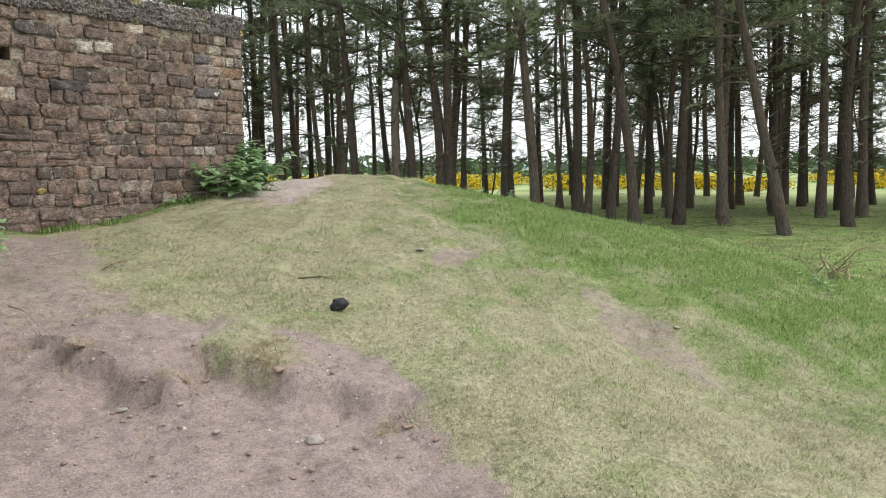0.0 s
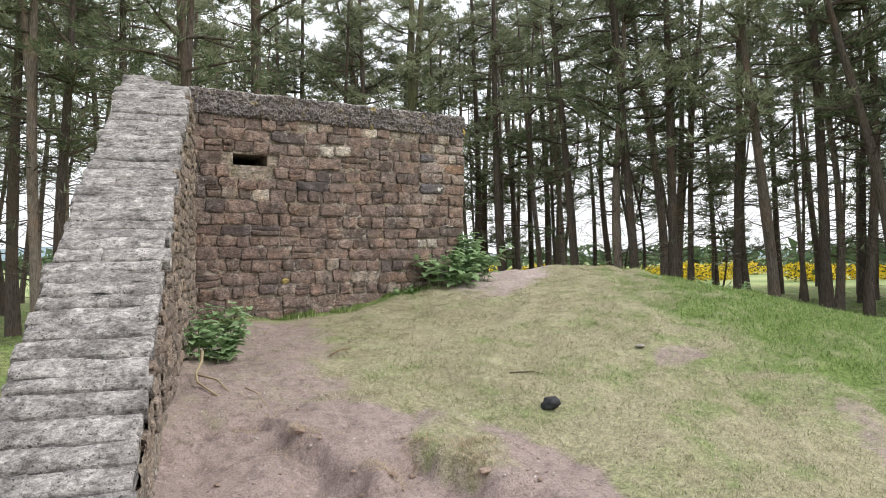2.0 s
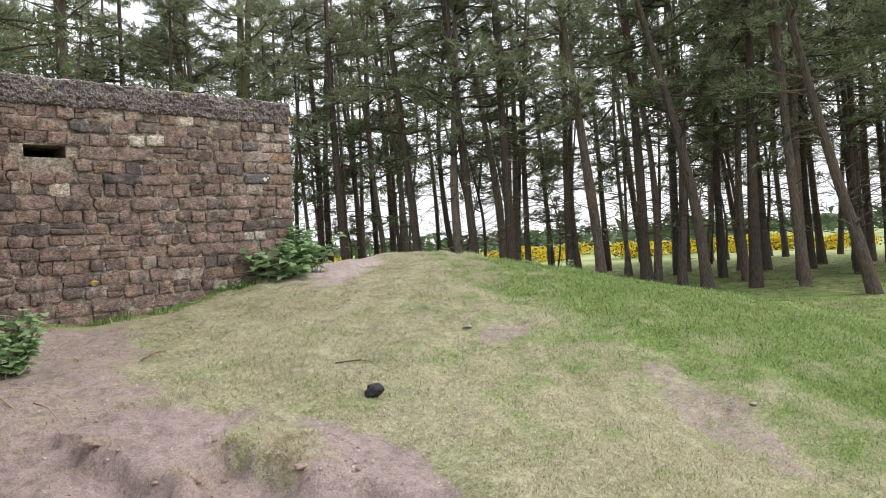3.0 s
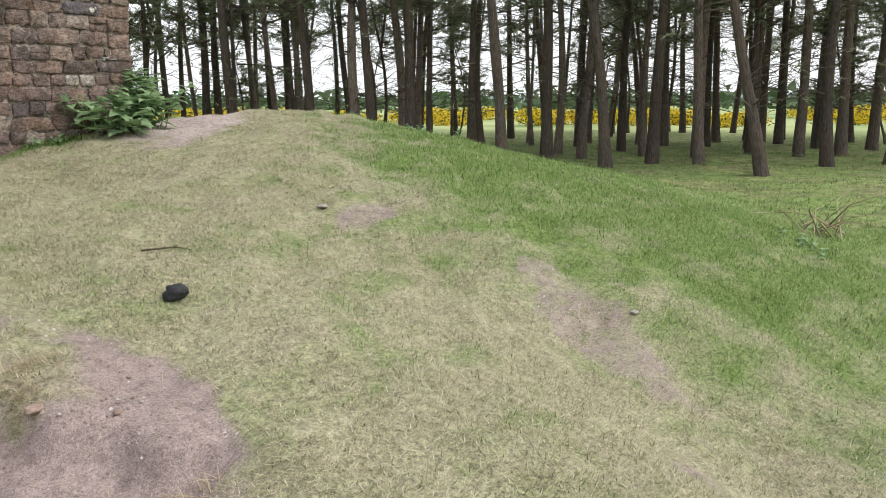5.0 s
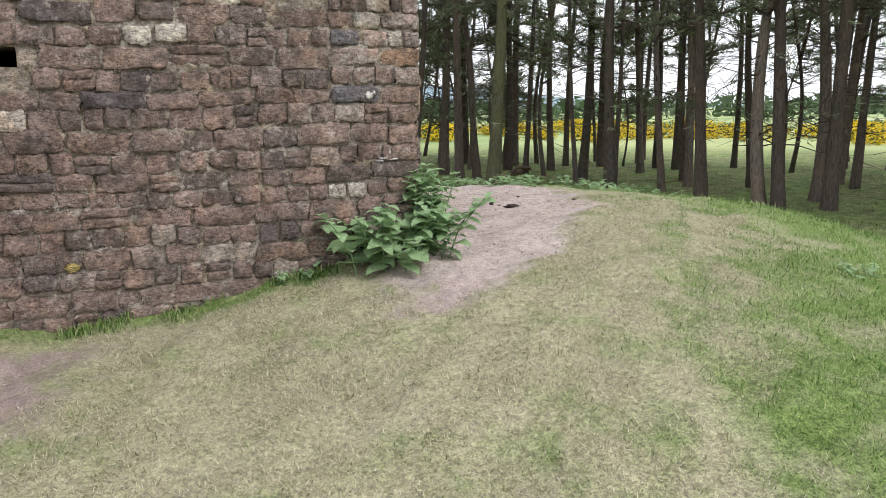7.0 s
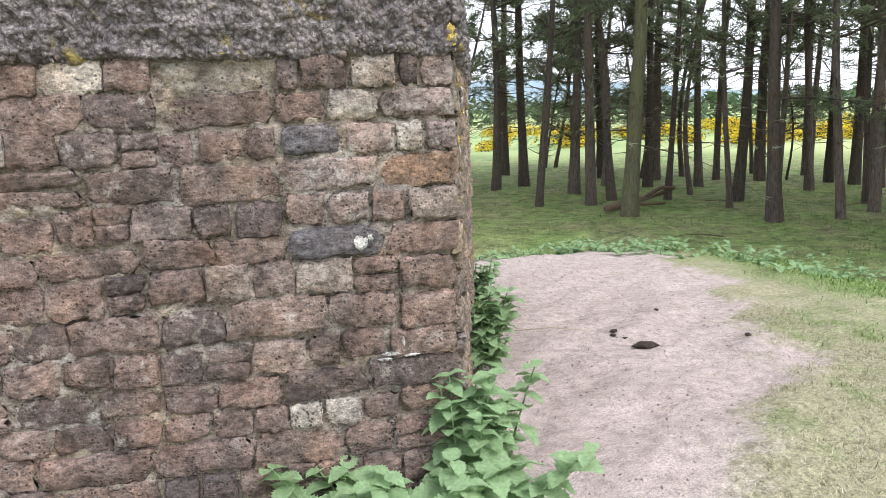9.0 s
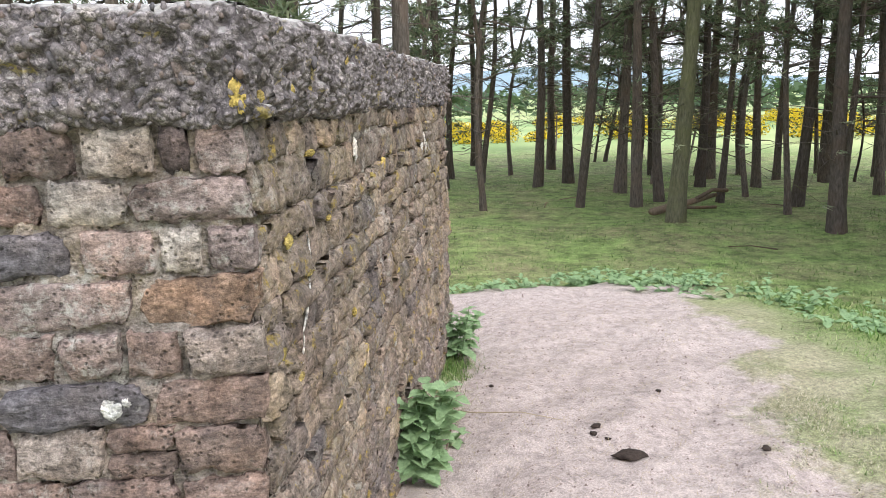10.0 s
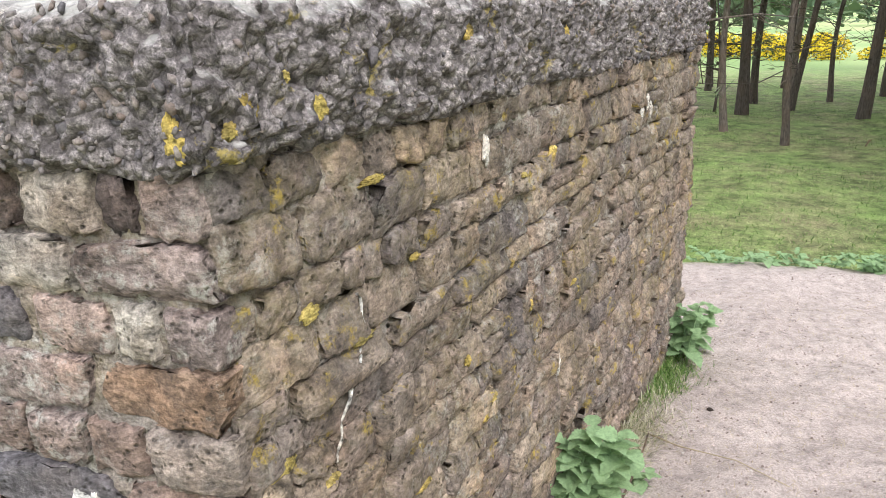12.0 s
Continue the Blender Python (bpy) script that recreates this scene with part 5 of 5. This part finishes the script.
    blades("green_grass", E_DIR.x * s + off, E_DIR.y * s, 0.08, 0.002, 0.8, M_LUSH, 26, "green grass tuft beneath the far nettle")


grow()


def gravel():
    """Crumbs of soil and grit on the bare ground."""
    r = np.random.RandomState(51)
    x, y, q = scatter(105000, -4.4, 3.0, -6.6, 5.2, 52)
    k = dirt_mask(x, y) > 0.45
    x, y = x[k], y[k]
    n = len(x)
    size = 0.002 + 0.009 * r.uniform(0, 1, n) ** 4
    z = land(x, y)
    v = np.array([(1, 0, 0), (-0.4, 0.9, 0), (-0.6, -0.8, 0), (0.1, 0, 1.1)])
    a = r.uniform(0, 6.28, n)
    c, s_ = np.cos(a)[:, None], np.sin(a)[:, None]
    vx, vy, vz = v[:, 0] * c - v[:, 1] * s_, v[:, 0] * s_ + v[:, 1] * c, v[None, :, 2] * r.uniform(0.6, 1.1, n)[:, None]
    P = np.stack([x[:, None] + vx * size[:, None], y[:, None] + vy * size[:, None], z[:, None] - 0.001 + vz * size[:, None]], -1).reshape(-1, 3)
    t = np.array([(0, 1, 3), (1, 2, 3), (2, 0, 3)])
    f = (np.arange(n)[:, None, None] * 4 + t).reshape(-1, 3)
    tagged(new("gravel", fast_mesh("gravel", P, f, M_GRIT)), "grit and crumbs of soil on the bare ground", "gravel", kind="stuff")


gravel()


# ---- wall pieces: stones ----
SET_A, SET_E, SET_W = stones_set(M_STONE, 100, 26), stones_set(M_STONE_E, 130, 24), stones_set(M_STONE_W, 160, 8)
SET_PALE, SET_ORANGE = stones_set(M_PALE, 180, 4), stones_set(M_ORANGE, 190, 3)
OUT_A = Vector((-A_LEN, 0.0, 0))
QUOIN = 0.60      # the dressed stones of the upper corner, laid one by one below, begin this far from it
_pale = (((A_LEN - 0.68, A_LEN - 0.42, 0.18, 0.33), SET_PALE), ((A_LEN - 1.30, A_LEN - 1.1, 1.45, 1.60), SET_PALE), ((0.6, 0.85, 0.70, 0.82), SET_PALE), ((1.4, 1.75, 1.2, 1.32), SET_PALE))
lay_wall(front, OUT_A, (1, 0, 0), A_LEN - QUOIN, 0.87, WALL_TOP - 0.01, SET_A, random.Random(3),
         skip=((SLOT[0] + A_LEN, SLOT[1] + A_LEN, SLOT[2], SLOT[3]), (A_LEN - 0.86, A_LEN - 0.78, 1.50, 1.58), (A_LEN - 1.95, A_LEN - 1.88, 1.50, 1.58)), special=_pale)
lay_wall(front, OUT_A, (1, 0, 0), A_LEN + 0.012, -0.62, 0.87, SET_A, random.Random(6), special=_pale)
SET_DARK, SET_MAUVE = stones_set(M_DARKSTONE, 240, 2), stones_set(M_MAUVE, 250, 4)


def lay_corner():
    """The large stones at the head of the front wall's corner, course by course."""
    rnd = random.Random(17)
    rows = ((1.475, 1.585, ((-0.585, -0.515, SET_A), (-0.50, -0.352, SET_A), (-0.332, -0.18, SET_PALE), (-0.165, -0.10, SET_A), (-0.088, 0.022, SET_MAUVE))),
            (1.366, 1.465, ((-0.595, -0.435, SET_A), (-0.42, -0.25, SET_PALE), (-0.235, 0.03, SET_MAUVE))),
            (1.252, 1.352, ((-0.59, -0.385, SET_DARK), (-0.365, -0.20, SET_MAUVE), (-0.185, -0.095, SET_PALE), (-0.08, 0.03, SET_MAUVE))),
            (1.125, 1.238, ((-0.595, -0.262, SET_MAUVE), (-0.245, 0.03, SET_ORANGE))),
            (1.003, 1.112, ((-0.59, -0.455, SET_A), (-0.44, -0.30, SET_MAUVE), (-0.285, -0.17, SET_A), (-0.152, 0.028, SET_A))),
            (0.878, 0.988, ((-0.595, -0.25, SET_DARK), (-0.232, 0.03, SET_A))))
    for za, zb, stones in rows:
        for a, b, kind in stones:
            m = Matrix.Translation(((a + b) / 2, 0, (za + zb) / 2)) @ pose(0, 0, 0, rnd.uniform(-2, 2), rnd.uniform(-1.5, 1.5), rnd.uniform(-2, 2)) @ Matrix.Diagonal((b - a, 0.033 * rnd.uniform(0.9, 1.25), zb - za, 1))
            part("stone", rnd.choice(kind), front, m)


lay_corner()
lay_wall(side, Vector((0, 0, 0)), E_DIR, E_LEN, -0.5, WALL_TOP - 0.01, SET_E, random.Random(8), wmin=0.10, wmax=0.32, lo=0.08, hi=0.135, proud=0.03)
lay_wall(wing, Vector((float(wing_x(-5.7)), -5.7, 0)), -W_DIR, 5.85, -1.6, 1.52, SET_W, random.Random(9), wmin=0.14, wmax=0.5, lo=0.055, hi=0.10, proud=0.025,
         top=lambda s: wing_top(-5.7 + s * 0.9677) - 0.03, limit=300)


def lay_caps():
    """Flat stones bedded across the sloping top of the wing wall, their lower edges standing a little proud."""
    rnd = random.Random(21)
    caps = [stone_mesh(210 + i, M_CAP, 9, 6, 0.05, 0.25) for i in range(8)]
    slope = math.atan(0.633 * 0.9677)
    y = -0.80
    k = 0
    while y > -5.7:
        L = rnd.uniform(0.085, 0.15)              # along the slope
        dy = L * math.cos(slope) * 0.9677
        yc = y - dy / 2
        cuts = [0.0] + sorted(rnd.uniform(0.2, 0.8) for _ in range(rnd.choice((0, 0, 1, 1, 1)))) + [1.0]
        edge = rnd.uniform(-0.02, 0.025)
        for a, b in zip(cuts, cuts[1:]):
            if b - a < 0.12:
                continue
            c = (a + b) / 2
            p = Vector((WING_A + WING_K * yc, yc, wing_top(yc) - 0.022)) + W_LEFT * (W_WIDE * c + (edge if a == 0 else 0))
            xa, za = -W_LEFT, W_DIR * -math.cos(slope) + Vector((0, 0, math.sin(slope)))
            ya = za.cross(xa)                     # into the wall
            turn = Matrix((xa, ya, za)).transposed().to_4x4()
            m = Matrix.Translation(p) @ turn @ pose(0, 0, 0, rnd.uniform(-4, -1.5), rnd.uniform(-1.2, 1.2), rnd.uniform(-0.8, 0.8)) @ Matrix.Diagonal(((b - a) * W_WIDE - 0.002 + (0.03 if a == 0 else 0), 0.046 * rnd.uniform(0.85, 1.2), L * 0.90, 1))
            part("capstone", rnd.choice(caps), wing, m)
        y -= dy
    # level stones at the head of the slope
    for off, y0, z0, w in ((0.27, -0.66, 1.60, 0.56), (0.35, -0.56, 1.66, 0.40), (0.43, -0.50, 1.715, 0.24), (0.27, -0.3, 1.585, 0.54)):
        p = Vector((WING_A + WING_K * y0, y0, z0)) + W_LEFT * off
        turn = Matrix((-W_LEFT, Vector((0, 0, -1)), -W_DIR)).transposed().to_4x4()
        part("capstone", rnd.choice(caps), wing, Matrix.Translation(p) @ turn @ Matrix.Diagonal((w, 0.055, 0.32, 1)))


lay_caps()


def lime_marks():
    """White lime and droppings stuck to the walls: each a thin crusted pat."""
    nrm = Vector((E_DIR.y, -E_DIR.x, 0))
    def pat(name, p, out, sx, sz, seed, label, material=M_LIME, category="stain", group="lime marks", lift=0.034, rag=1.0):
        bm = bmesh.new()
        bmesh.ops.create_icosphere(bm, subdivisions=4, radius=1)
        for v in bm.verts:
            f_ = math.atan2(v.co.z, v.co.x)
            k = 1 + rag * (0.45 * noise.noise((math.cos(f_) * 1.3 + seed, math.sin(f_) * 1.3, 0.0)) + 0.35 * noise.noise((math.cos(f_) * 4, math.sin(f_) * 4 + seed, 2.0)) + 0.3 * noise.noise((math.cos(f_) * 9, math.sin(f_) * 9 + seed, 5.0)))
            v.co = Vector((v.co.x * sx * k, v.co.y * 0.007 * (1 + noise.noise((v.co.x * 4, v.co.z * 4, seed))), v.co.z * sz * k))
        me = bpy.data.meshes.new(name)
        bm.to_mesh(me)
        bm.free()
        me.materials.append(material)
        me.polygons.foreach_set("use_smooth", [True] * len(me.polygons))
        turn = Matrix((Vector((-out.y, out.x, 0)), -out, Vector((0, 0, 1)))).transposed().to_4x4()
        tagged(new(name, me), label, category, group).matrix_basis = Matrix.Translation(Vector(p) + out * lift) @ turn
    f = Vector((0, -1, 0))
    pat("lime_spot", (-0.335, 0, 0.93), f, 0.026, 0.028, 1, "round white lime spot on the front wall", rag=0.35)
    pat("lime_spot", (-0.30, 0, 0.945), f, 0.010, 0.012, 2, "small white lime spot on the front wall")
    for i, (x, z, a, b) in enumerate(((-0.24, 0.50, 0.045, 0.007), (-0.20, 0.53, 0.007, 0.035), (-0.17, 0.49, 0.03, 0.006), (-0.27, 0.48, 0.025, 0.006))):
        pat("lime_smear", (x, 0, z), f, a, b, 3 + i, "white lime smear crossing the stone courses")
    pat("lime_smear", tuple(E_DIR * 0.93 + Vector((0, 0, 1.46))), nrm, 0.015, 0.04, 11, "white dropping streak below the roof slab")
    pat("lime_smear", tuple(E_DIR * 1.47 + Vector((0, 0, 0.57))), nrm, 0.022, 0.042, 12, "pale oval lime patch low on the side wall")
    for i, (s, z) in enumerate(((2.42, 1.36), (2.50, 1.40), (2.56, 1.36))):
        pat("lime_smear", tuple(E_DIR * s + Vector((0, 0, z))), nrm, 0.015, 0.038, 13 + i, "white dropping marks high on the side wall")
    lich = [(0.2, 1.272), (0.356, 1.153), (0.566, 1.271), (1.02, 0.914), (0.901, 0.661), (0.081, 1.002), (0.217, 0.889), (0.553, 0.653), (1.228, 0.899), (1.613, 0.844), (1.182, 1.337), (0.423, 1.482), (1.402, 1.366), (0.807, 0.891), (0.95, 0.70), (1.66, 0.80)]
    rl = random.Random(44)
    for i, (q, z) in enumerate(lich):
        pat("lichen_patch", tuple(E_DIR * q + Vector((0, 0, z))), nrm, rl.uniform(0.014, 0.045), rl.uniform(0.008, 0.024), 40 + i, "crusty yellow lichen patch on the side wall", M_LICHEN, "lichen", "yellow lichen", 0.032)
    for i, (q, z) in enumerate(((0.05, 1.64), (0.09, 1.665), (0.174, 1.709), (0.261, 1.648), (0.438, 1.658), (0.824, 1.76), (1.462, 1.73), (0.82, 1.69))):
        pat("lichen_patch", tuple(E_DIR * q + Vector((0, 0, z))), nrm, rl.uniform(0.012, 0.028), rl.uniform(0.014, 0.03), 60 + i, "bright yellow lichen patch on the concrete slab edge", M_LICHEN, "lichen", "yellow lichen", 0.046)
    pat("lichen_patch", (0.02, 0, 1.64), f, 0.02, 0.034, 70, "bright yellow lichen on the slab corner", M_LICHEN, "lichen", "yellow lichen", 0.05)
    pat("lichen_patch", (-2.25, 0, -0.116), f, 0.045, 0.03, 71, "yellow lichen spot low on the front wall", M_LICHEN, "lichen", "yellow lichen", 0.03)
    v, f = [], []
    pts = [E_DIR * (0.345 + 0.02 * math.sin(6 * k) - 0.10 * k * k + 0.006 * math.sin(31 * k)) + nrm * 0.033 + Vector((0, 0, 1.26 - 0.34 * k)) for k in (q / 24 for q in range(25))]
    tube(v, f, pts, [0.003 + 0.004 * abs(noise.noise((q * 0.45, 3.0, 0))) + (0.002 if 10 < q < 17 else 0) for q in range(25)], 6, 2.0, 0.6)
    tagged(new("lime_runnel", fast_mesh("lime_runnel", [tuple(q) for q in v], f, M_LIME, True)), "chalky white runnel hanging down the side wall", "stain")


lime_marks()
